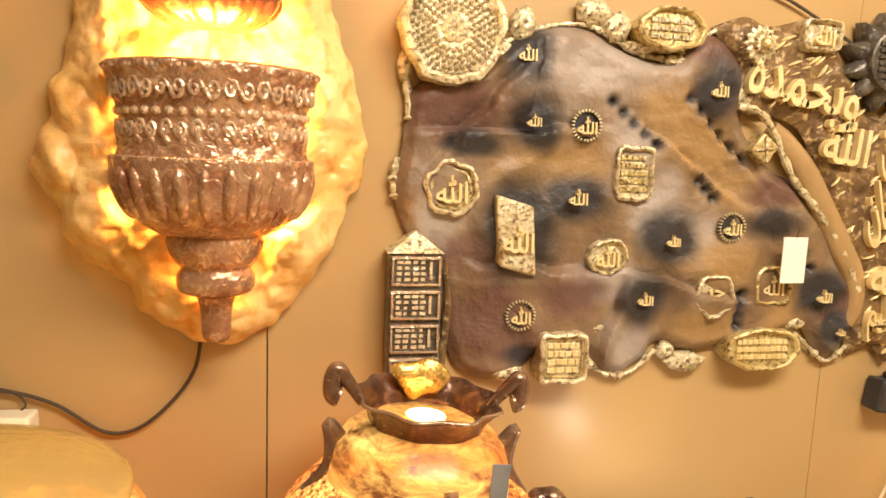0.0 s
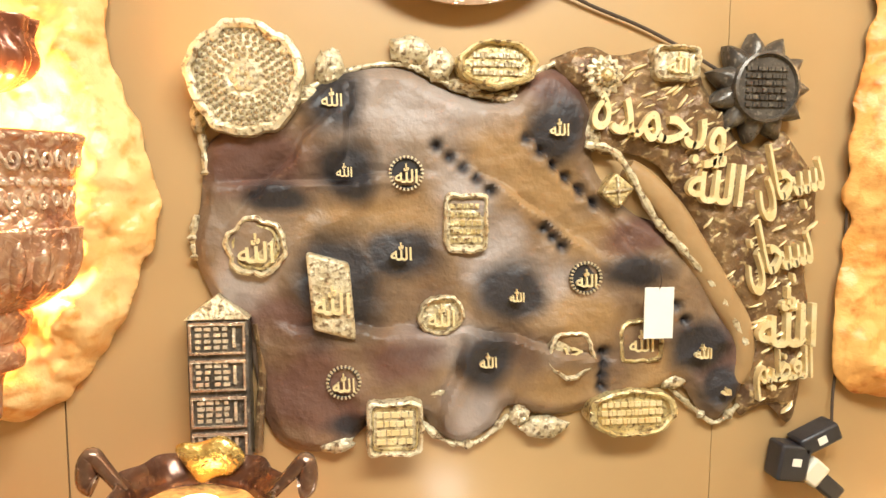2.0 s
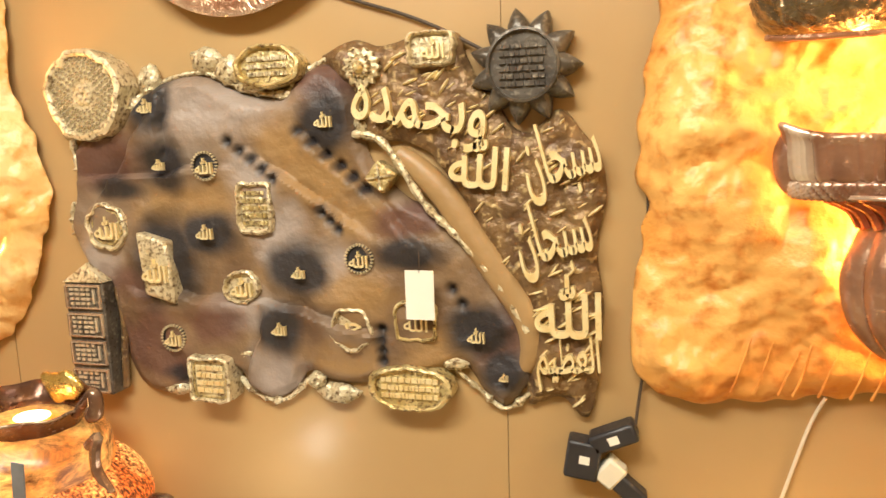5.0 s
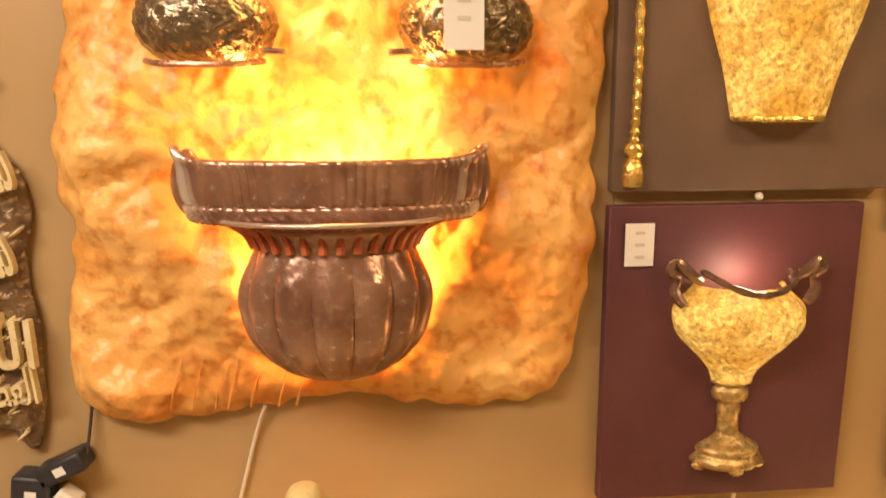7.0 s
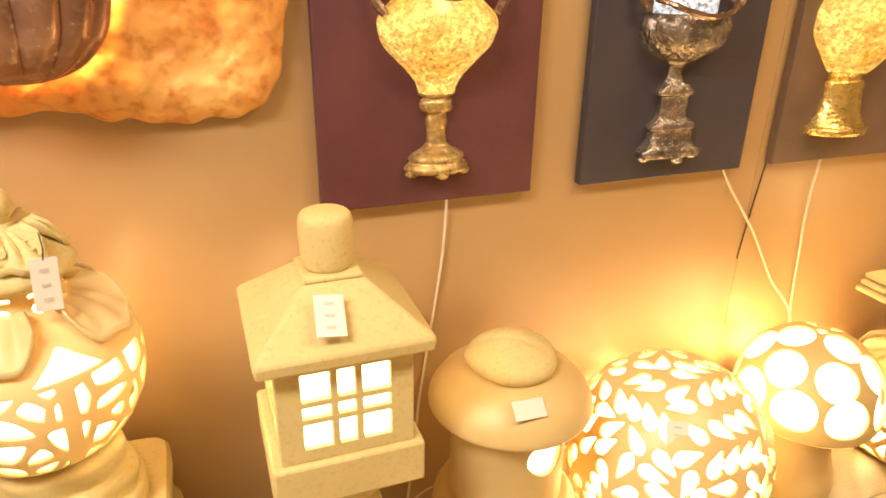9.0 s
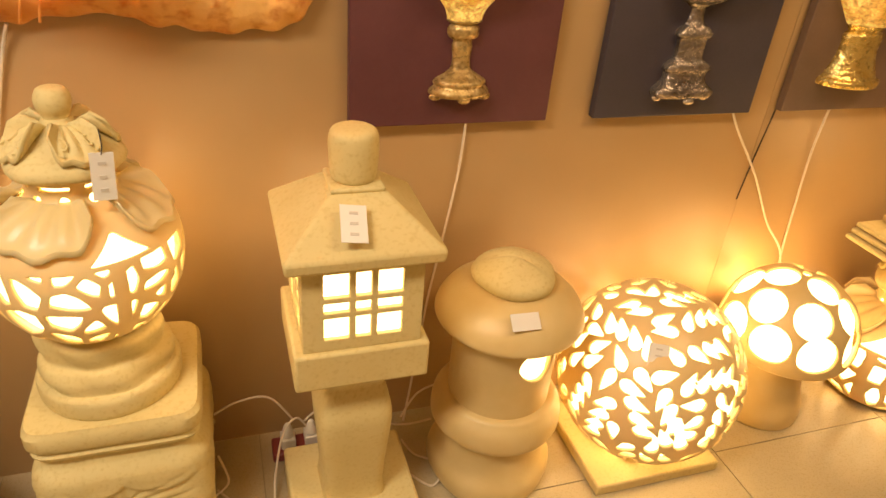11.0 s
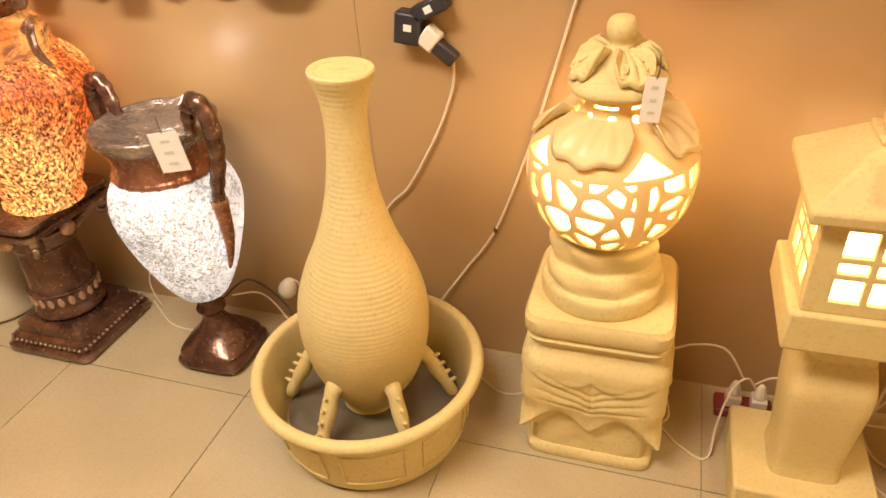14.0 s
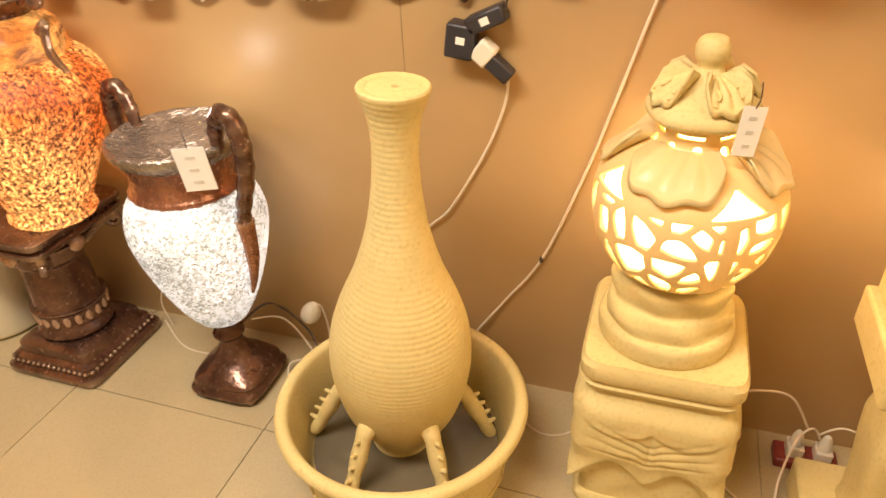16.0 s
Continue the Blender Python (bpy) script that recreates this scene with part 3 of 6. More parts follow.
    rail = tube([(1.255 - ox, -0.03, 1.66 - oz), (1.32 - ox, -0.032, 1.64 - oz), (1.40 - ox, -0.03, 1.52 - oz), (1.46 - ox, -0.03, 1.46 - oz), (1.54 - ox, -0.03, 1.37 - oz), (1.60 - ox, -0.03, 1.27 - oz)], 0.008, 8, 8, lambda s: 0.7 + 0.5 * math.sin(40 * s) ** 2)
    part("gilt_edge", rail, PALEGOLD, root)
    fold = tube([(x - ox, z - oz, 0) for x, z in ((1.345, 1.618), (1.385, 1.588), (1.44, 1.53), (1.49, 1.455), (1.545, 1.375), (1.592, 1.30), (1.603, 1.235), (1.59, 1.19))], 0.027, 14, 8, lambda s: 0.35 + 0.75 * math.sin(math.pi * (0.12 + 0.8 * s)) ** 0.7)
    part("ochre_fold", warped(fold, lambda x, z, h: (x, -0.016 + 0.8 * h, z)), OCHRE, root, "smooth ochre fold beside the calligraphy")
    rnd = random.Random(17)
    ticks = []
    while len(ticks) < 130:
        x, z = rnd.uniform(1.22, 1.74), rnd.uniform(1.12, 1.83)
        if sf(np.array([[x - ox]]), np.array([[z - oz]]))[0, 0] > 0.012:
            ticks.append(Matrix.Translation((x - ox, -0.030, z - oz)) @ Matrix.Rotation(radians(rnd.uniform(-55, -15)), 4, "Y") @ Matrix.Scale(rnd.uniform(0.5, 1.3), 4))
    pieces("raised_tick", ball(0.01, 8, 6, 1.5, 0.7, 0.28), ticks, LETTER, script)
    for k, (pts, r) in enumerate(((((0.70, 1.705), (0.755, 1.755), (0.83, 1.79), (0.92, 1.80), (0.98, 1.775), (1.05, 1.75), (1.11, 1.75), (1.15, 1.785), (1.20, 1.81)), 0.008), (((0.56, 1.69), (0.567, 1.65), (0.57, 1.60)), 0.012), (((0.552, 1.53), (0.545, 1.49), (0.55, 1.45)), 0.012),
                                  (((0.95, 1.135), (1.0, 1.095), (1.06, 1.09), (1.12, 1.14)), 0.009), (((1.45, 1.18), (1.50, 1.14), (1.55, 1.105), (1.60, 1.14)), 0.008))):
        part("gilt_edge", tube([(x - ox, -0.014, z - oz) for x, z in pts], r, 8, 8, lambda s: 0.45 + 1.5 * abs(wob(s * 9, k, 0, 3))), PALEGOLD, root)
    # lumps of gilt plaster along the rim: x, z, half width, half height
    rnd = random.Random(4)
    for x, z, rx, rz in ((0.785, 1.79, 0.028, 0.035), (0.93, 1.825, 0.04, 0.026), (0.98, 1.80, 0.03, 0.03), (0.74, 1.74, 0.03, 0.02), (1.03, 1.765, 0.035, 0.014), (1.11, 1.745, 0.03, 0.012),
                         (0.79, 1.10, 0.035, 0.016), (1.19, 1.115, 0.045, 0.024), (1.14, 1.14, 0.02, 0.02), (0.97, 1.195, 0.03, 0.012), (1.275, 1.68, 0.02, 0.03), (1.45, 1.195, 0.03, 0.014), (0.56, 1.70, 0.014, 0.03)):
        seed = rnd.random() * 9
        g = warped(ball(1, 24, 14), lambda a, b, c: (a * rx * (1 + 0.3 * wob(a, seed, c, 2.5)), -0.016 + b * 0.016 * (1 + 0.5 * wob(a, seed, c, 4)), c * rz * (1 + 0.3 * wob(c, seed, a, 3))))
        part("gilt_lump", g, PALEGOLD, root, "", (x - ox, 0, z - oz))

    def medal(name, x, z, outline, mat, label, h=0.044, rim=0.010, seg=72, base=0.004):
        shape = lambda t: outline(t) * (1 + 0.025 * math.sin(5 * t + 9 * x) + 0.018 * math.sin(11 * t + 7 * z) + 0.012 * math.sin(17 * t + x * 30))
        ob = part(name, plaque(shape, [(1.0, base), (1.02, h * 0.6), (0.99, h), (0.90, h + 0.003), (0.84, h), (0.81, h - rim), (0.4, h - rim + 0.001), (0.02, h - rim + 0.001)], seg), mat, root, label, (x - ox, 0, z - oz))
        return ob, h - rim

    def strokes(parent, w, h, depth, rows, cols, seed, mat=GOLD):
        """Worn lines that cannot be read: plain raised bars."""
        r = random.Random(seed)
        for i in range(rows):
            z = h * (0.5 - (i + 0.5) / rows)
            x = -w / 2
            while x < w / 2 - 0.004:
                step = min(r.uniform(0.5, 1.5) * w / cols, w / 2 - x)
                part("raised_bar", box(x, x + step * 0.8, -depth - 0.005, -depth + 0.002, z - h / rows * 0.28, z + h / rows * 0.28), mat, parent)
                x += step

    disc, d = medal("round_shield", 0.645, 1.765, lambda t: 0.098 * (1 + 0.02 * math.sin(3 * t)), PALEGOLD, "large round pale gilt shield with beaded pattern", 0.062, 0.008)
    beads = []
    for ring, (rr, n, br) in enumerate(((0.078, 40, 0.0052), (0.068, 36, 0.0048), (0.058, 30, 0.005), (0.048, 26, 0.0048), (0.038, 20, 0.0048))):
        for k in range(n):
            t = 2 * math.pi * (k + 0.5 * (ring % 2)) / n
            beads.append(Matrix.Translation((rr * math.cos(t), -d - 0.001, rr * math.sin(t))))
    pieces("bead", ball(0.005, 8, 5), beads, PALEGOLD, disc)
    for k in range(6):
        t = math.pi / 3 * k
        part("petal", ball(0.011, 10, 6, 1, 0.5, 1), PALEGOLD, disc, "", (0.014 * math.cos(t), -d - 0.002, 0.014 * math.sin(t)))
    for t in (0.6, 2.2, 3.9, 5.3):
        part("boss", ball(0.010, 10, 6, 1, 0.6, 1), PALEGOLD, disc, "", (0.083 * math.cos(t), -d - 0.003, 0.083 * math.sin(t)))

    for x, z in ((0.92, 1.605), (1.26, 1.41), (0.805, 1.225)):
        ring = part("script_ring", plaque(lambda t: 0.029, [(1.0, 0.03), (1.0, 0.040), (0.95, 0.041), (0.9, 0.040), (0.88, 0.036)], 40), BLACK, root, "dark round seal with a beaded gold edge", (x - ox, 0, z - oz))
        for k in range(26):
            t = 2 * math.pi * k / 26
            part("bead", moved(box(-0.0028, 0.0028, -0.044, -0.036, -0.0015, 0.0015), Matrix.Rotation(-t, 4, "Y")), PALEGOLD, ring, "", (0.029 * math.cos(t), 0, 0.029 * math.sin(t)))
        part("raised_word", writing(ALLAH, 0.040, 0.008), LETTER, ring, "gold word", (0, -0.044, 0))
    for x, z, w in ((0.79, 1.735, 0.036), (0.81, 1.61, 0.028), (0.91, 1.465, 0.038), (1.20, 1.69, 0.036), (1.125, 1.38, 0.028), (1.072, 1.258, 0.032), (1.50, 1.262, 0.034), (1.553, 1.18, 0.018)):
        part("raised_word", writing(ALLAH, w, 0.010), LETTER, root, "small gold word on a dark round", (x - ox, -0.046, z - oz))

    hexa, d = medal("hexagon_seal", 0.655, 1.475, lambda t: 0.054 * (1 + 0.05 * math.cos(6 * t + 1.5)), PALEGOLD, "six-sided gilt seal with raised writing")
    part("raised_word", writing(ALLAH, 0.062, 0.010), LETTER, hexa, "gold word", (0, -d - 0.006, -0.002))
    part("inner_rim", plaque(lambda t: 0.040 * (1 + 0.05 * math.cos(6 * t + 1.5)), [(1.0, d), (1.0, d + 0.005), (0.9, d + 0.005), (0.88, d)], 40), GOLD, hexa)
    hexb, d = medal("hexagon_seal", 1.235, 1.262, lambda t: 0.048 * (1 + 0.07 * math.cos(5 * t + 1.2)), PALEGOLD, "six-sided gilt seal with a raised stroke")
    part("raised_word", writing("\uFEAE\uFEA3", 0.045, 0.008), LETTER, hexb, "gold word", (0, -d - 0.005, 0))
    sq, d = medal("square_seal", 1.375, 1.285, squircle(0.045, 0.042, 5), GOLD, "square gilt seal with rounded corners")
    part("raised_word", writing(ALLAH, 0.05, 0.008), LETTER, sq, "gold word", (0, -d - 0.005, 0))
    tab, d = medal("tablet", 1.03, 1.515, squircle(0.041, 0.055, 7), PALEGOLD, "upright gilt tablet with worn raised lines")
    strokes(tab, 0.058, 0.078, d, 5, 7, 2)
    ov, d = medal("oval_seal", 1.085, 1.80, squircle(0.074, 0.043, 2), GOLD, "oval bright gilt seal with worn raised lines", 0.052)
    strokes(ov, 0.09, 0.045, d, 3, 12, 3, PALEGOLD)
    ov2, d = medal("oval_seal", 1.36, 1.145, squircle(0.09, 0.047, 2.3), GOLD, "wide oval gilt seal with dense raised writing", 0.052)
    strokes(ov2, 0.125, 0.05, d, 3, 12, 5, LETTER)
    blk, d = medal("square_block", 0.898, 1.138, squircle(0.052, 0.052, 9), PALEGOLD, "square gilt block with a raised knot", 0.058)
    strokes(blk, 0.068, 0.068, d, 4, 5, 11, LETTER)
    part("inner_rim", plaque(squircle(0.042, 0.042, 9), [(1.0, d), (1.0, d + 0.006), (0.93, d + 0.006), (0.92, d)], 48), GOLD, blk)
    quad = part("slab_seal", join(*[warped(box(-0.038, 0.038, -0.056, -0.01, -0.07, 0.07), lambda a, b, c: (a + 0.012 * (c / 0.07 < 0) - 0.006, b, c - 0.28 * a))]), PALEGOLD, root, "slanting gilt slab with a raised word", (0.785 - ox, 0, 1.385 - oz), bevel=0.006)
    part("raised_word", writing(ALLAH, 0.062, 0.010), LETTER, quad, "gold word", (0.002, -0.06, -0.004))
    rd, d = medal("round_seal", 0.985, 1.345, lambda t: 0.04 * (1 + 0.1 * math.sin(2 * t + 1)), PALEGOLD, "small pale metal seal")
    part("raised_word", writing(ALLAH, 0.05, 0.009), LETTER, rd, "pale word", (0, -d - 0.005, 0))
    plq, d = medal("plaque", 1.425, 1.812, squircle(0.046, 0.032, 6), PALEGOLD, "small gilt plaque with a raised word", 0.05)
    part("raised_word", writing(ALLAH, 0.045, 0.008), LETTER, plq, "gold word", (0.005, -d - 0.005, 0))
    ros = part("rosette", plaque(lambda t: 0.035 * (1 + 0.1 * math.cos(14 * t)), [(1, 0.02), (1, 0.045), (0.7, 0.05), (0.62, 0.046), (0.5, 0.056), (0.1, 0.06)], 84), PALEGOLD, root, "gilt rosette", (1.285 - ox, 0, 1.785 - oz))
    part("boss", ball(0.012, 12, 8), GOLD, ros, "", (0, -0.058, 0))
    dia = part("diamond_seal", moved(box(-0.024, 0.024, -0.05, -0.01, -0.024, 0.024), Matrix.Rotation(radians(38), 4, "Y")), GOLD, root, "square gilt seal with a cross", (1.315 - ox, 0, 1.575 - oz), bevel=0.004)
    part("cross_bar", join(moved(box(-0.026, 0.026, -0.055, -0.048, -0.002, 0.002), Matrix.Rotation(radians(38 + 45), 4, "Y")), moved(box(-0.026, 0.026, -0.055, -0.048, -0.002, 0.002), Matrix.Rotation(radians(38 - 45), 4, "Y"))), PALEGOLD, dia)

    star = part("sun_shield", plaque(lambda t: 0.074 + 0.032 * abs(1 - 2 * ((t * 11 / (2 * math.pi)) % 1.0)) ** 1.0, [(1, 0.01), (0.98, 0.035), (0.9, 0.042), (0.72, 0.05)], 110), IRON, root, "dark pewter sun-shaped shield with worn writing", (1.60 - ox, 0, 1.77 - oz))
    part("shield_ring", plaque(lambda t: 0.066, [(1.0, 0.045), (1.0, 0.062), (0.92, 0.064), (0.9, 0.055), (0.02, 0.054)], 56), IRON, star)
    strokes(star, 0.085, 0.08, 0.055, 6, 8, 8, IRON)

    tow = part("writing_tower", box(-0.052, 0.052, -0.055, -0.002, -0.15, 0.115), IRON, root, "dark pewter tower with framed lines of writing", (0.588 - ox, 0, 1.235 - oz), bevel=0.004)
    v = [(-0.056, -0.06, 0.115), (0.056, -0.06, 0.115), (0.056, -0.002, 0.115), (-0.056, -0.002, 0.115), (0.0, -0.04, 0.158), (0.0, -0.002, 0.158)]
    part("gable", (v, [(0, 1, 4), (1, 2, 5, 4), (2, 3, 5), (3, 0, 4, 5), (0, 3, 2, 1)]), PALEGOLD, tow, bevel=0.002)
    for k in range(4):
        zc = 0.082 - 0.066 * k
        fr = [box(-0.047, 0.047, -0.062, -0.054, zc + 0.024, zc + 0.028), box(-0.047, 0.047, -0.062, -0.054, zc - 0.028, zc - 0.024), box(-0.047, -0.043, -0.062, -0.054, zc - 0.024, zc + 0.024), box(0.043, 0.047, -0.062, -0.054, zc - 0.024, zc + 0.024)]
        pn = part("panel_frame", join(*fr), SILVERED, tow, "bright worn frame", bevel=0.001)
        r = random.Random(k)
        for i in range(4):
            z = zc + 0.017 - 0.011 * i
            for x in (-0.037, -0.022, -0.006, 0.009):
                part("raised_bar", box(x, x + r.uniform(0.006, 0.013), -0.059, -0.053, z - 0.003, z + 0.003), SILVERED, pn)
        part("raised_bar", box(0.026, 0.031, -0.060, -0.053, zc - 0.016, zc + 0.018), SILVERED, pn)
    part("side_moulding", tube([(0.062, -0.02, 0.10), (0.072, -0.02, 0.02), (0.066, -0.02, -0.06), (0.06, -0.02, -0.14)], 0.012, 8, 8, lambda s: 0.7 + 0.6 * abs(wob(s * 12, 4, 0, 2))), ROUGHGILT, tow)
    return root


wall_relief()
price_tag((1.395, Y0 - 0.068, 1.345), "blank white price card hung on the brown wall relief", (0.058, 0.098), lines=0)


# ---- rock-backed wall lamps ----
def rock_sheet(root, points, ox, oz, mat, label, depth, u, v, amp=1.0):
    f0 = outline_field([(x - ox, z - oz) for x, z in points], 6)

    def f(U, V):
        return f0(U, V) - 0.004 * amp * np.sin(31 * U + 3 * np.sin(17 * V)) * np.sin(27 * V + 2 * np.sin(23 * U)) - 0.003 * amp * np.sin(83 * U + 2) * np.sin(71 * V + 1)

    def place(a, b, d):
        k = min(1.0, max(d, 0) / 0.07)
        h = 0.015 + depth * (1 - (1 - k) ** 2) + amp * (0.030 * wob(a + ox, 2, b, 5) + 0.026 * abs(wob(a + 0.06 * wob(a, 1, b, 5), 7, b + oz, 7)) + 0.013 * (0.4 - abs(wob(a + 0.02 * wob(a, 6, b, 12), 4, b, 17))) + 0.006 * abs(wob(a, 9, b, 38))) * (0.35 + 0.65 * k)
        return (a, -max(h, 0.006), b)
    us, vs = np.linspace(*u), np.linspace(*v)
    return part("rock_backing", clipped(us, vs, f, place, True), mat, root, label, solid=0.008)


def half_bowl(name, prof, mat, root, label, seg=72, wave=None, sy=0.7, at=None, solid=0.007):
    return part(name, lathe(prof, seg, math.pi, 2 * math.pi, wave, False, sy), mat, root, label, at, solid=solid)


def bead_row(root, r, z, n, size, mat, sy=0.7, name="bead_row"):
    pieces("bead", ball(size, 8, 6), [Matrix.Translation((r * math.cos(math.pi + math.pi * (k + 0.5) / n), r * math.sin(math.pi + math.pi * (k + 0.5) / n) * sy, z)) for k in range(n)], mat, root)


def bowl_wall_lamp():
    ox, oz = 0.23, 1.18
    root = thing("wall_lamp", "glowing amber rock wall lamp with an embossed bronze bowl", "wall lamp", (ox, Y0, oz), "rock wall lamps")
    edge = [(-0.02, 1.70), (-0.05, 1.58), (-0.075, 1.49), (-0.04, 1.42), (-0.02, 1.36), (0.06, 1.29), (0.13, 1.21), (0.20, 1.175), (0.27, 1.18), (0.335, 1.225), (0.40, 1.30), (0.45, 1.41), (0.485, 1.52), (0.48, 1.62),
            (0.45, 1.71), (0.415, 1.80), (0.42, 1.92), (0.40, 2.08), (0.30, 2.18), (0.16, 2.17), (0.05, 2.06), (0.03, 1.90)]
    rock_sheet(root, edge, ox, oz, ROCK, "rough amber rock sheet", 0.05, (-0.34, 0.30, 130), (-0.03, 1.03, 200), 1.7)
    body = [(0.072, 0.205), (0.10, 0.218), (0.132, 0.245), (0.151, 0.285), (0.157, 0.322), (0.157, 0.336)]
    upper = [(0.152, 0.336), (0.147, 0.355), (0.146, 0.40), (0.151, 0.425), (0.163, 0.462), (0.168, 0.478), (0.160, 0.482)]
    b = half_bowl("bowl", curve_through(body, 6), SILVERED, root, "fluted bronze bowl", 120, lambda a, r, z: r * (1 + 0.035 * abs(math.sin(9 * a)) * min(1, (r - 0.07) / 0.06)), 0.8, (0, -0.095, 0))
    half_bowl("bowl_collar", curve_through(upper, 5), SILVERED, root, "embossed bronze collar with scrolls", 120, lambda a, r, z: r * (1 + 0.02 * math.sin(24 * a) * math.sin(z * 260)), 0.8, (0, -0.095, 0))
    for r, z, n, s in ((0.159, 0.333, 44, 0.0055), (0.167, 0.474, 52, 0.0048), (0.150, 0.408, 22, 0.008)):
        bead_row(b, r, z, n, s, SILVERED, 0.8)
    for k in range(13):
        a = math.pi + math.pi * (k + 0.5) / 13
        part("gadroon", moved(ball(1, 16, 14, 0.0135, 0.016, 0.046), Matrix.Translation((0.146 * math.cos(a), 0.146 * math.sin(a) * 0.8, 0.278)) @ Matrix.Rotation(a + math.pi / 2, 4, "Z") @ Matrix.Rotation(radians(20), 4, "X")), SILVERED, b, "raised gadroon")
    for k in range(18):
        a = math.pi + math.pi * (k + 0.5) / 18
        for zz, rr, hh, ang in ((0.443, 0.154, 0.021, 24), (0.373, 0.1475, 0.019, -28)):
            g = warped(ball(1, 14, 10), lambda x, y, z: (x * 0.0085 * (1 + 0.35 * math.sin(5 * z)), y * 0.007, z * hh))
            part("acanthus_leaf", moved(g, Matrix.Translation((rr * math.cos(a), rr * math.sin(a) * 0.8, zz)) @ Matrix.Rotation(a + math.pi / 2, 4, "Z") @ Matrix.Rotation(radians(ang), 4, "Y")), SILVERED, b, "raised acanthus leaf")
    for k in range(20):
        a = math.pi + math.pi * (k + 0.5) / 20
        for zz, rr, q in ((0.442, 0.160, 0.013 * (1 if k % 2 else -1)), (0.381, 0.149, 0.011 * (1 if k % 2 else -1))):
            pts = [((rr + 0.003) * math.cos(a + (q + 0.0) * 6 * (1 - t / 10) * math.cos(t) * 0.9), (rr + 0.003) * math.sin(a + q * 6 * (1 - t / 10) * math.cos(t) * 0.9) * 0.85, zz + q * (1 - t / 10) * math.sin(t) * 1.3) for t in range(9)]
            part("scroll", tube([(x, y * 0.8 / 0.85, z) for x, y, z in pts], 0.0034, 6, 3), SILVERED, b, "raised scroll")
    neck = [(0.012, 0.02), (0.020, 0.03), (0.022, 0.06), (0.026, 0.09), (0.036, 0.105), (0.058, 0.112), (0.062, 0.135), (0.055, 0.15), (0.066, 0.165), (0.074, 0.185), (0.076, 0.20), (0.068, 0.212), (0.072, 0.226)]
    half_bowl("finial", curve_through(neck, 4), SILVERED, root, "stepped bronze finial", 64, lambda a, r, z: r * (1 + (0.02 * math.sin(40 * a + z * 500) if 0.17 < z < 0.21 else 0)), 0.9, (0, -0.095, 0))
    # small upper bowl
    up = [(0.03, 0.545), (0.07, 0.555), (0.10, 0.575), (0.112, 0.60), (0.105, 0.63), (0.112, 0.66)]
    half_bowl("upper_bowl", curve_through(up, 5), REDBRONZE, root, "small scalloped bronze bowl", 96, lambda a, r, z: r * (1 + 0.05 * math.sin(11 * a) + 0.02 * math.sin(29 * a + z * 90)), 0.9, (-0.005, -0.09, 0))
    part("water_spout", box(-0.008, 0.008, -0.10, -0.085, 0.48, 0.56), ROCK, root, bevel=0.003)
    bulb = part("bulb", ball(0.028, 16, 10), GLOWHOT, root, "lit bulb", (-0.005, -0.09, 0.585))
    bulb_lamp("bowl_light", (ox, Y0 - 0.14, oz + 0.46), 8.0, WARM, 0.05)
    for dx in (-0.10, 0.10):
        bulb_lamp("bowl_back_light", (ox + dx, Y0 - 0.115, oz + 0.28), 16.0, WARM, 0.04)
    bulb_lamp("upper_bowl_light", (ox, Y0 - 0.14, oz + 0.70), 4.0, WARM, 0.04)
    return root


bowl_wall_lamp()


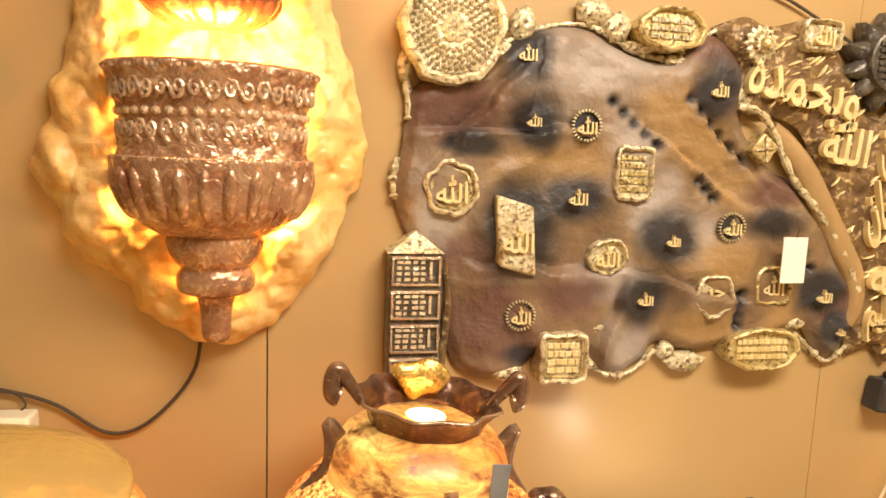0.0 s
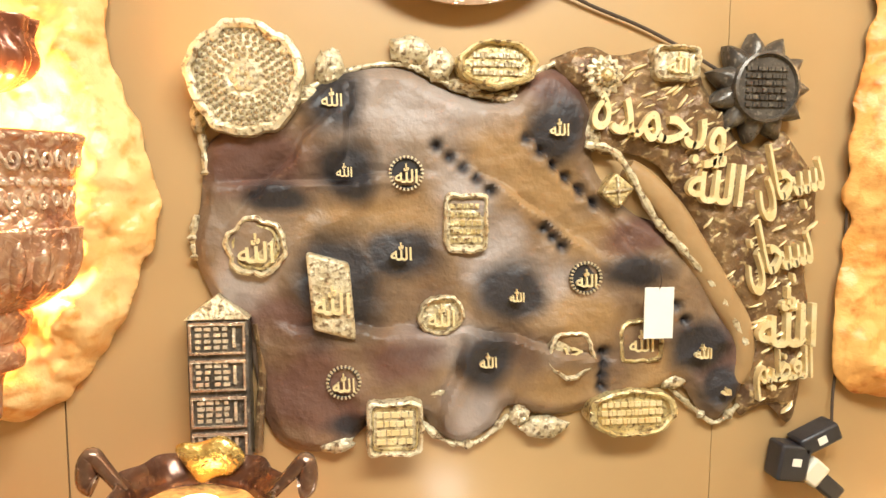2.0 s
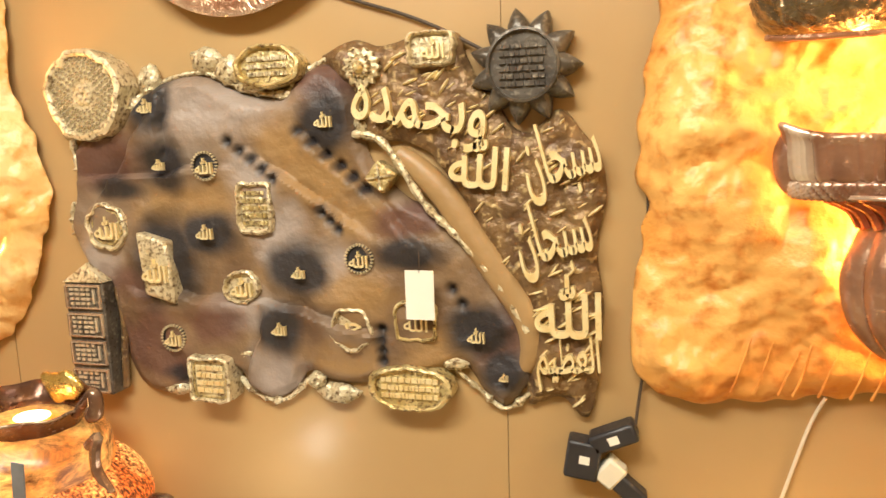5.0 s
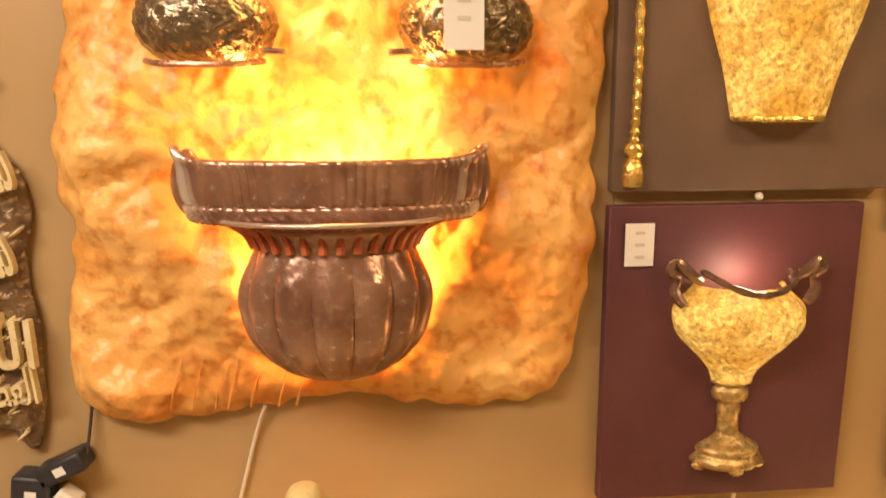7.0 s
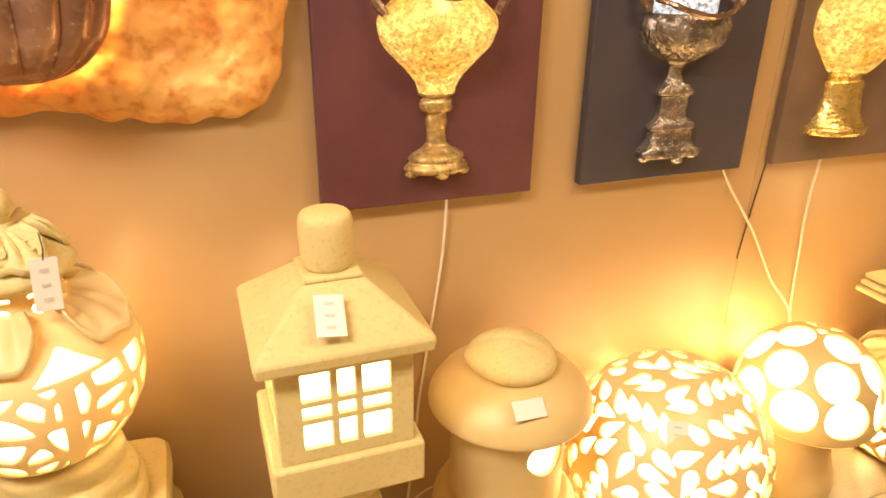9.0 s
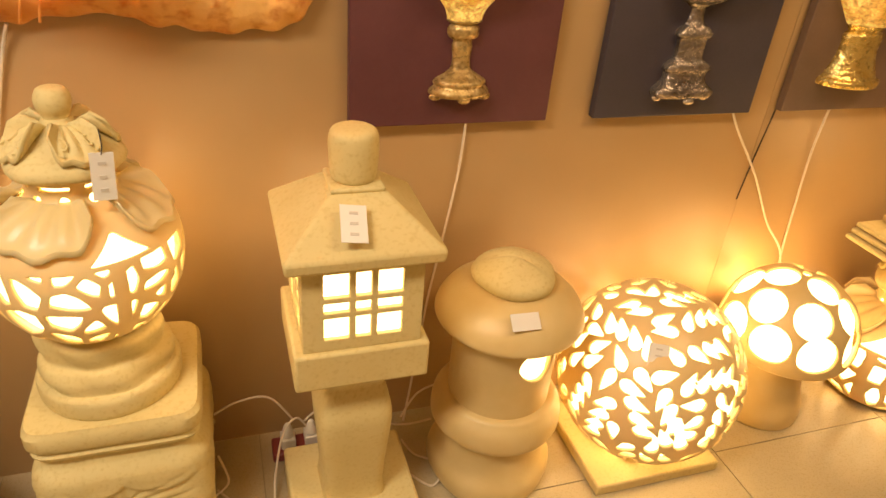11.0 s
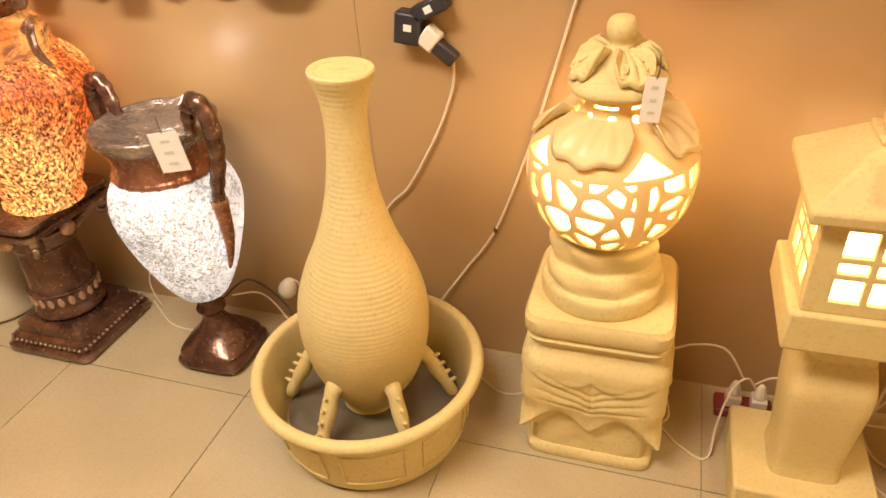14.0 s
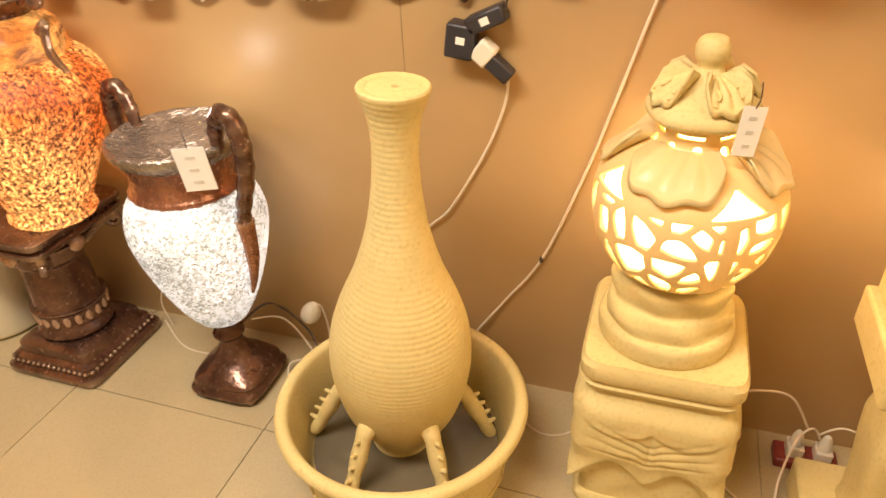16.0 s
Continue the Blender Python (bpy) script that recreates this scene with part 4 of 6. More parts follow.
def wide_wall_lamp():
    ox, oz = 2.27, 1.16
    root = thing("wall_lamp", "large ochre rock wall lamp with bronze basin and two jars", "wall lamp", (ox, Y0, oz), "rock wall lamps")
    edge = [(1.85, 2.12), (1.845, 1.90), (1.81, 1.72), (1.80, 1.58), (1.82, 1.50), (1.80, 1.38), (1.80, 1.22), (1.84, 1.17), (1.90, 1.155), (2.00, 1.16), (2.13, 1.172), (2.22, 1.185), (2.31, 1.19), (2.40, 1.17), (2.50, 1.158),
            (2.62, 1.17), (2.68, 1.20), (2.71, 1.33), (2.735, 1.47), (2.73, 1.65), (2.74, 1.80), (2.735, 1.98), (2.72, 2.14), (2.55, 2.19), (2.25, 2.17), (2.0, 2.18)]
    rock_sheet(root, edge, ox, oz, ROCKRED, "rough ochre rock sheet", 0.035, (-0.49, 0.49, 160), (-0.02, 1.05, 170), 1.25)
    rnd = random.Random(3)
    for k in range(7):
        x = -0.30 + 0.035 * k + rnd.uniform(-0.01, 0.01)
        part("rock_ridge", tube([(x, -0.05, 0.02), (x + 0.01, -0.062, 0.06), (x + 0.03, -0.055, rnd.uniform(0.10, 0.15))], 0.0028, 8, 5, lambda s: 1 - 0.7 * s), ROCKRED, root)
    rim = [(0.225, 0.372), (0.232, 0.378), (0.236, 0.392), (0.230, 0.398), (0.238, 0.41), (0.244, 0.45), (0.25, 0.462), (0.243, 0.466)]
    rg = lathe(curve_through(rim, 5), 160, math.pi, 2 * math.pi, lambda a, r, z: r * (1 + (0.010 * math.sin(70 * a + 300 * z) if z < 0.4 else 0.012 * math.sin(64 * a + 5 * math.sin(9 * a)))), False, 0.45)
    rg = warped(rg, lambda x, y, z: (x, y, z + (0.022 * (abs(x) / 0.25) ** 10 if z > 0.44 else 0.0)))
    part("basin_rim", rg, BASIN, root, "broad reddish bronze rim with a rope edge", (0, -0.10, 0), solid=0.010)
    for sx in (-1, 1):
        part("rim_end", warped(ball(1, 20, 14), lambda x, y, z: (sx * 0.236 + x * 0.026, -0.098 + y * 0.022, 0.43 + z * 0.055 * (1 + 0.15 * x))), BASIN, root, "curled leaf end")
    bowl = [(0.01, 0.096), (0.05, 0.100), (0.098, 0.122), (0.136, 0.165), (0.153, 0.22), (0.152, 0.265), (0.137, 0.305), (0.13, 0.33), (0.15, 0.362), (0.20, 0.376)]
    half_bowl("basin", curve_through(bowl, 6), BASIN, root, "melon-ribbed dark bronze basin", 144, lambda a, r, z: r * (1 + 0.11 * (abs(math.sin(7 * a)) ** 0.7 - 0.6) * max(0, min(1, (0.33 - z) / 0.08))), 0.72, (0, -0.10, 0))
    for k in range(16):
        a = math.pi + math.pi * (k + 0.5) / 16
        part("neck_flute", tube([(0.134 * math.cos(a), -0.10 + 0.134 * math.sin(a) * 0.75, 0.325), (0.15 * math.cos(a), -0.10 + 0.15 * math.sin(a) * 0.65, 0.352), (0.185 * math.cos(a), -0.10 + 0.185 * math.sin(a) * 0.5, 0.37)], 0.0075, 6, 4), GLOWRESIN, root, "resin flute coloured red for the glow inside the neck")
    for cx, tilt in ((-0.19, 0), (0.22, 0)):
        jar = [(0.02, 0.62), (0.06, 0.622), (0.092, 0.642), (0.106, 0.672), (0.100, 0.705), (0.07, 0.738), (0.045, 0.765), (0.038, 0.80), (0.045, 0.84), (0.05, 0.86)]
        j = half_bowl("jar", curve_through(jar, 6), JARMETAL, root, "round-bellied embossed bronze jar", 80, lambda a, r, z: r * (1 + 0.012 * math.sin(z * 420) + 0.014 * math.sin(20 * a + 160 * z)), 0.8, (cx, -0.085, 0))
        part("jar_foot", tube([(-0.09, -0.03, 0.62), (-0.05, -0.072, 0.612), (0.05, -0.072, 0.612), (0.09, -0.03, 0.62)], 0.005, 8, 8), REDBRONZE, j)
        part("spout", tube([(0.09 if cx < 0 else -0.09, -0.04, 0.635), (0.125 if cx < 0 else -0.125, -0.05, 0.632)], 0.005, 8, 4), BRONZE, j)
    bulb_lamp("basin_light", (ox, Y0 - 0.12, oz + 0.435), 7.5, WARM, 0.09)
    bulb_lamp("basin_back_light", (ox - 0.09, Y0 - 0.095, oz + 0.30), 6.2, WARM, 0.05)
    bulb_lamp("basin_back_light", (ox + 0.09, Y0 - 0.095, oz + 0.30), 6.2, WARM, 0.05)
    bulb_lamp("jar_light", (ox, Y0 - 0.14, oz + 0.86), 9.0, WARM, 0.09)
    bulb_lamp("jar_under_light", (ox - 0.14, Y0 - 0.11, oz + 0.60), 0.5, WARM, 0.015)
    bulb_lamp("jar_under_light", (ox + 0.15, Y0 - 0.11, oz + 0.60), 0.5, WARM, 0.015)
    return root


wide_wall_lamp()
price_tag((2.475, Y0 - 0.195, 1.835), "white price card hung on an embossed bronze jar", (0.06, 0.09), lines=2)

# metal plate high on the wall
pl = thing("wall_plate", "large round silvered wall plate hung above the relief", "wall plate", (1.02, Y0 - 0.004, 2.17))
part("dish", plaque(lambda t: 0.27, [(0.2, 0.002), (0.9, 0.02), (1.0, 0.04), (1.0, 0.046), (0.95, 0.05), (0.75, 0.035), (0.7, 0.032), (0.1, 0.03)], 96), SILVERED, pl)
part("raised_ring", plaque(lambda t: 0.235, [(1.0, 0.036), (1.0, 0.052), (0.95, 0.054), (0.93, 0.04)], 96), PALEGOLD, pl)


# ---- lamp panels on the wall ----
def board(name, label, x0, x1, z0, z1, mat, category="wall lamp"):
    root = thing(name, label, category, ((x0 + x1) / 2, Y0, z0), "framed lamp panels")
    w = (x1 - x0) / 2
    part("backboard", box(-w, w, -0.03, -0.003, 0, z1 - z0), mat, root, bevel=0.003)
    return root


def goblet_panel(x0, x1, mat, label, metal, glassy, seed, stand):
    """A half goblet lamp on a board: stand 0 round foot, 1 square stepped plinth, 2 flared vase."""
    root = board("panel_lamp", label, x0, x1, 0.944, 1.532, mat)
    cx = (0.008, -0.01, -0.06)[stand]
    if stand == 0:
        foot = [(0.066, 0.078), (0.070, 0.085), (0.058, 0.098), (0.060, 0.108), (0.040, 0.12), (0.022, 0.135), (0.018, 0.16), (0.021, 0.185), (0.019, 0.20), (0.032, 0.21), (0.034, 0.225), (0.026, 0.235), (0.040, 0.245)]
        cup = [(0.036, 0.245), (0.045, 0.27), (0.075, 0.305), (0.112, 0.345), (0.124, 0.375), (0.118, 0.40), (0.095, 0.425), (0.085, 0.437)]
    elif stand == 1:
        foot = [(0.078, 0.062), (0.082, 0.076), (0.060, 0.095), (0.055, 0.122), (0.062, 0.130), (0.058, 0.140), (0.040, 0.152), (0.036, 0.168), (0.037, 0.205), (0.046, 0.213), (0.044, 0.222), (0.030, 0.235), (0.019, 0.252), (0.017, 0.275), (0.026, 0.283), (0.036, 0.292)]
        cup = [(0.04, 0.292), (0.07, 0.306), (0.104, 0.332), (0.114, 0.360), (0.110, 0.384), (0.100, 0.396)]
    else:
        foot = [(0.095, 0.082), (0.098, 0.095), (0.085, 0.105), (0.068, 0.14), (0.058, 0.18), (0.060, 0.215), (0.048, 0.225), (0.06, 0.245)]
        cup = [(0.06, 0.245), (0.10, 0.29), (0.135, 0.34), (0.14, 0.38), (0.125, 0.42), (0.115, 0.44)]
    sq = squircle(1, 1, 8)
    half_bowl("foot", curve_through(foot, 5), metal, root, "moulded metal foot", 64, (lambda a, r, z: r * (sq(a) if z < 0.235 else 1.0)) if stand == 1 else None, 0.5 if stand == 1 else 0.75, (cx, -0.028, 0))
    c = half_bowl("cup", curve_through(cup, 6), glassy, root, "lit embossed cup", 96, lambda a, r, z: r * (1 + 0.015 * math.sin(14 * a + 80 * z)), 0.8, (cx, -0.028, 0))
    if stand < 2:
        rim = [((cup[-1][0]) * math.cos(a), -0.03 + cup[-1][0] * 0.8 * math.sin(a), cup[-1][1] + (0.030 * abs(math.cos(a)) ** 2)) for a in np.linspace(math.pi, 2 * math.pi, 25)]
        part("rim", tube(rim, 0.006, 8, 2, lambda s: 0.9 + 0.3 * abs(math.sin(22 * s))), BRONZE, c, "leafy metal rim", (0, 0, 0))
        for sx in (-1, 1):
            part("handle", tube([(sx * 0.085, -0.03, 0.45), (sx * 0.115, -0.035, 0.468), (sx * 0.138, -0.035, 0.49), (sx * 0.146, -0.03, 0.472), (sx * 0.13, -0.03, 0.455), (sx * 0.136, -0.03, 0.43), (sx * 0.118, -0.035, 0.405)], 0.0085, 8, 6, lambda s: 0.7 + 0.6 * abs(math.sin(9 * s))), BRONZE, c, "curled leaf handle", (0, 0, 0))
    for sp in [moved(ball(0.012, 10, 6, 1.3, 0.8, 0.8), Matrix.Translation((cx + math.cos(a) * foot[0][0] * 0.96, -0.028 + math.sin(a) * foot[0][0] * 0.7, foot[0][1] - 0.004))) for a in (math.pi + 0.35, math.pi * 1.5, 2 * math.pi - 0.35)][:3 if stand < 2 else 0]:
        part("foot_scroll", sp, metal, root)
    return root, cx


r, cx = goblet_panel(2.763, 3.258, MAROON, "maroon leather panel with a lit golden goblet lamp in relief", OLDGILT, GILTGLASS, 1, 0)
bulb_lamp("goblet_light", (3.01 + cx, Y0 - 0.085, 0.944 + 0.455), 0.9, (1.0, 0.78, 0.55), 0.03)
r, cx = goblet_panel(3.39, 3.877, NAVY, "charcoal panel with a silvered goblet lamp on a stepped plinth", PEWTER, PEWTER, 2, 1)
part("lit_shade", lathe([(0.084, 0.385), (0.086, 0.45), (0.088, 0.50), (0.08, 0.55)], 40, math.pi, 2 * math.pi, None, False, 0.6), SILVERGLASS, r, "white lit glass shade", (cx, -0.028, 0), solid=0.003)
r, cx = goblet_panel(3.985, 4.475, UMBER, "brown leather panel with a bright gilt vase lamp in relief", BRIGHT, GILTGLASS, 3, 2)
price_tag((2.82, Y0 - 0.036, 1.46), "white price card on the maroon lamp panel", (0.055, 0.08), lines=3, string=False)
price_tag((3.345, Y0 - 0.02, 1.53), "white price card hung beside the charcoal panel", (0.04, 0.085), lines=0, string=False)
price_tag((3.47, Y0 - 0.038, 1.47), "grey price card on the charcoal panel", (0.04, 0.07), lines=0, string=False)

bp = board("panel_lamp", "umber leather panel with a gilt basket lamp and a tasselled cord", 2.765, 3.30, 1.557, 2.20, UMBER)
part("basket", lathe(curve_through([(0.082, 0.132), (0.086, 0.14), (0.105, 0.22), (0.135, 0.31), (0.155, 0.40), (0.16, 0.50)], 6), 90, math.pi, 2 * math.pi, lambda a, r, z: r * (1 + 0.012 * math.sin(30 * a)), False, 0.6), GILTGLASS, bp, "lit gilt basket", (0.035, -0.028, 0), solid=0.005)
part("basket_foot", tube([(0.035 - 0.084, -0.03, 0.132), (0.035 - 0.05, -0.075, 0.130), (0.035 + 0.05, -0.075, 0.130), (0.035 + 0.084, -0.03, 0.132)], 0.006, 8, 8), BRIGHT, bp)
part("cord", tube([(-0.232, -0.04, 0.64), (-0.234, -0.042, 0.4), (-0.232, -0.042, 0.2), (-0.234, -0.042, 0.085)], 0.008, 8, 20, lambda s: 1 + 0.18 * math.sin(s * 260)), BRIGHT, bp, "twisted gilt cord")
part("tassel", lathe(curve_through([(0.018, 0.012), (0.02, 0.03), (0.017, 0.05), (0.012, 0.062), (0.018, 0.072), (0.016, 0.086), (0.006, 0.092)], 4), 24, wave=lambda a, r, z: r * (1 + 0.12 * math.sin(12 * a))), BRIGHT, bp, "gilt tassel", (-0.234, -0.042, 0))
part("hook", ball(0.008, 10, 8), WHITEPLASTIC, bp, "", (0.02, -0.02, -0.012))


# ---- floor lamps and pots ----
def urn_lamp(at, scale=1.0, label="pierced clay urn lamp with leaf lid, glowing through crackle openings"):
    root = thing("urn_lamp", label, "table lamp", at, "pierced clay lamps")
    prof = curve_through([(0.095, 0.0), (0.14, 0.03), (0.178, 0.09), (0.192, 0.16), (0.188, 0.215), (0.168, 0.255), (0.135, 0.285), (0.095, 0.305), (0.078, 0.325), (0.078, 0.358)], 8)
    R = np.array([p[0] for p in prof])
    Z = np.array([p[1] for p in prof])
    S = np.concatenate([[0], np.cumsum(np.hypot(np.diff(R), np.diff(Z)))])
    rnd = np.random.RandomState(7)
    seeds = []
    while len(seeds) < 74:
        c = (rnd.uniform(0, 2 * math.pi), rnd.uniform(0.02, 0.235))
        if all(math.hypot(min(abs(c[0] - s[0]), 2 * math.pi - abs(c[0] - s[0])) * 0.18, c[1] - s[1]) > 0.034 for s in seeds):
            seeds.append(c)
        elif rnd.rand() < 0.008:
            seeds.append(c)

    def field(T, V):
        z = np.interp(V, S, Z)
        d1 = np.full(T.shape, 9.0)
        d2 = np.full(T.shape, 9.0)
        for a, zz in seeds:
            da = np.abs(T - a)
            da = np.minimum(da, 2 * math.pi - da) * 0.18
            d = np.hypot(da, z - zz)
            d2 = np.minimum(d2, np.maximum(d, d1))
            d1 = np.minimum(d1, d)
        hole = np.minimum((d2 - d1) - 0.0135, np.minimum(z - 0.018, 0.218 - z))
        # four broad ribs stay whole
        rib = np.abs(np.sin(2 * (T - 0.45))) * 0.09 - 0.013
        hole = np.minimum(hole, rib)
        # shoulder windows between the leaf flaps
        ta = np.abs(((T + 0.25) / (math.pi / 2)) % 1.0 - 0.5) * 2
        win = np.minimum(np.minimum(z - 0.226, 0.272 - z), (0.42 - ta) * 0.12 - (z - 0.226) * 1.0)
        # round eyes and slots in the neck
        tn = np.abs((T / (math.pi / 5)) % 1.0 - 0.5) * (math.pi / 5) * 0.078
        eyes = 0.009 - np.hypot(tn, z - 0.318)
        ts = np.abs(((T + 0.2) / (math.pi / 3)) % 1.0 - 0.5) * (math.pi / 3) * 0.078
        slots = np.minimum(0.028 - ts, 0.005 - np.abs(z - 0.343))
        return -np.maximum(np.maximum(hole, win), np.maximum(eyes, slots))

    def place(t, s):
        r, z = float(np.interp(s, S, R)), float(np.interp(s, S, Z))
        return (r * math.cos(t), r * math.sin(t), z)
    shell = part("shell", clipped(np.linspace(0, 2 * math.pi, 241), np.linspace(0, S[-1], 110), field, place), CERAMIC, root, "crackle-pierced clay shell", solid=0.009)
    inner = [(max(0.002, r - 0.018), z) for r, z in prof if 0.006 < z < 0.345]
    part("diffuser", lathe(inner, 40), GLOWWHITE, root, "glowing inner liner")
    part("lid", lathe(curve_through([(0.078, 0.376), (0.104, 0.382), (0.110, 0.395), (0.100, 0.412), (0.07, 0.435), (0.045, 0.455), (0.03, 0.47), (0.026, 0.478)], 5), 48, wave=lambda a, r, z: r * (1 + 0.03 * math.sin(5 * a))), SAND, root, "domed lid", (0, 0, -0.018))
    part("knob", lathe(curve_through([(0.022, 0.46), (0.024, 0.482), (0.031, 0.498), (0.032, 0.516), (0.024, 0.532), (0.008, 0.537)], 5), 24), SAND, root, "round knob", (0, 0, -0.018))

    def flap(a, half, inner, outer, bulge, ear):
        """A clay leaf laid over the shoulder: a half round between two points of the profile, its upper corners curled out."""
        v, f = [], []
        nu, nv = 28, 12
        for i in range(nu + 1):
            u = -1 + 2 * i / nu
            reach = (0.12 + 0.88 * math.sqrt(max(0.0, 1 - abs(u) ** 2.6))) * (1 + 0.05 * math.cos(11 * u))
            for j in range(nv + 1):
                t = j / nv * reach
                k = math.sin(math.pi * min(1, t)) * bulge
                rim = 0.004 * math.exp(-((j / nv - 0.93) / 0.06) ** 2) + 0.0028 * math.cos(13 * u + 2 * t) * math.sin(math.pi * min(1, j / nv))
                lift = ear * max(0, abs(u) - 0.55) ** 1.6 * 3 * (0.3 + j / nv)
                r = inner[0] + (outer[0] - inner[0]) * t + k + lift + rim
                z = inner[1] + (outer[1] - inner[1]) * t + k + lift * 1.3 + rim
                q = a + u * half * (0.75 + 0.25 * t)
                v.append((r * math.cos(q), r * math.sin(q), z))
        for i in range(nu):
            for j in range(nv):
                b = i * (nv + 1) + j
                f.append((b, b + nv + 1, b + nv + 2, b + 1))
        return v, f

    def curl(a, u, inner, outer, t0, size, out):
        """A small scroll incised proud of a leaf."""
        pts = []
        for k in range(14):
            w = 0.55 * k
            q = size * (1 - k / 17)
            t = t0 + q * math.cos(w)
            r, z = inner[0] + (outer[0] - inner[0]) * t, inner[1] + (outer[1] - inner[1]) * t
            ang = a + u + q * math.sin(w) * 0.9 * (1 if u >= 0 else -1)
            pts.append(((r + out) * math.cos(ang), (r + out) * math.sin(ang), z + out))
        return tube(pts, 0.0026, 6, 2)
    for k in range(4):
        a = math.pi / 2 * k - 0.25
        part("shoulder_leaf", flap(a, 0.74, (0.082, 0.316), (0.187, 0.250), 0.007, 0.016), CERAMIC, root, "broad clay leaf with upturned corners", solid=0.007)
    for k in range(4):
        a = math.pi / 2 * k + 0.5
        lf = part("lid_leaf", flap(a, 0.66, (0.028, 0.466), (0.103, 0.412), 0.006, 0.014), SAND, root, "curled clay leaf", (0, 0, -0.018), solid=0.009)
        part("leaf_scroll", join(*[curl(a, u, (0.028, 0.466), (0.112, 0.408), 0.5, 0.22, 0.0095) for u in (-0.3, 0.3)]), SAND, lf)
    root.scale = (scale,) * 3
    return root


def carved_pedestal(at):
    root = thing("pedestal", "cream cast-stone pedestal carved with draped leaves", "pedestal", at)
    sq = squircle(1, 1, 9)
    w = lambda a, r, z: r * sq(a)
    part("plinth", lathe([(0.160, 0.0), (0.163, 0.008), (0.163, 0.024), (0.158, 0.032), (0.155, 0.036)], 96, wave=w), SAND, root)
    prof = np.array(curve_through([(0.150, 0.036), (0.151, 0.10), (0.150, 0.16), (0.157, 0.20), (0.168, 0.255), (0.174, 0.30), (0.170, 0.335), (0.156, 0.36), (0.150, 0.385)], 8))

    def groove(d, width):
        return math.exp(-(d / width) ** 2)

    def carved(a, r, z):
        """Four alike faces: draped leaves with a scalloped lower edge over a plain block, sagging folds and a double swag."""
        q = (a + math.pi / 4) % (math.pi / 2) - math.pi / 4
        u = math.tan(q)
        c = abs(u)
        k = sq(a)
        edge = 0.118 + 0.062 * math.sin(math.pi * min(1, c / 0.95)) ** 1.5 * (1 - 0.15 * c) if c < 0.48 else 0.118 + 0.062 * math.sin(math.pi * min(1, c / 0.95)) ** 1.2 - 0.012 * c
        over = 1 / (1 + math.exp(-(z - edge) / 0.0022))
        h = 0.017 * over * max(0.0, min(1, (0.30 - z) / 0.08))
        h += 0.026 * over * math.exp(-(z - edge) / 0.035) * (c > 0.5) * (c - 0.5) * 2
        if z > edge:
            for i in range(4):
                h -= 0.0034 * groove(z - (0.200 + 0.021 * i + (0.030 + 0.016 * i) * c ** 1.3 - 0.010 * groove(c, 0.10)), 0.0055) * max(0, 1 - (c / 0.85) ** 4) * (1 if z < 0.285 else 0.4)
            lobe = 0.300 - 0.026 * math.sin(math.pi * min(1, c / 0.78)) ** 0.8
            h += 0.007 / (1 + math.exp((lobe - z) / 0.0025)) * max(0, 1 - (c / 0.9) ** 6) * max(0, min(1, (0.36 - z) / 0.03))
            h -= 0.004 * groove(c, 0.035) * max(0, min(1, (z - 0.18) / 0.03)) * max(0, min(1, (0.30 - z) / 0.03))
        h += 0.0022 * wob(u * 2 + math.floor((a + 0.8) / 1.571), 1, z * 12, 2)
        return (r + h) * k
    zs = np.linspace(0.036, 0.385, 150)
    body = [(float(np.interp(z, prof[:, 1], prof[:, 0])), float(z)) for z in zs]
    part("body", lathe(body, 264, wave=carved), SAND, root, "block carved with draped leaves")
    part("cornice", lathe([(0.150, 0.385), (0.162, 0.39), (0.166, 0.40), (0.160, 0.408), (0.166, 0.416), (0.171, 0.425), (0.171, 0.455), (0.166, 0.462), (0.164, 0.468)], 96, wave=w), SAND, root, "moulded top slab")
    base = thing("lamp_stand", "round cream clay stand with flowing folds under the urn lamp", "lamp stand", (at[0] - 0.008, at[1] - 0.01, 0.468))
    prof = curve_through([(0.138, 0.0), (0.142, 0.012), (0.142, 0.04), (0.134, 0.052), (0.126, 0.055), (0.130, 0.08), (0.124, 0.10), (0.112, 0.108), (0.118, 0.132), (0.118, 0.155), (0.098, 0.169)], 5)
    part("round_base", lathe(curve_through([(0.138, 0.0), (0.142, 0.012), (0.142, 0.04), (0.134, 0.052)], 5), 72), SAND, base, "plain round base")
    prof = [q for q in prof if q[1] > 0.046]
    part("folded_body", lathe(prof, 72, wave=lambda a, r, z: r * (1 + 0.05 * min(1, max(0, z - 0.05) / 0.02) * math.sin(3 * a + 26 * z + 1.2 * math.sin(2 * a)) + 0.02 * math.sin(7 * a + 60 * z))), SAND, base, "flowing folds", solid=0)
    return root


carved_pedestal((2.222, 1.095, 0))
urn_lamp((2.214, 1.085, 0.636), 0.92)
price_tag((2.287, 0.985, 0.985), "white price card hung from the urn lamp's lid", (0.038, 0.088), turn=12, lean=4, lines=3)


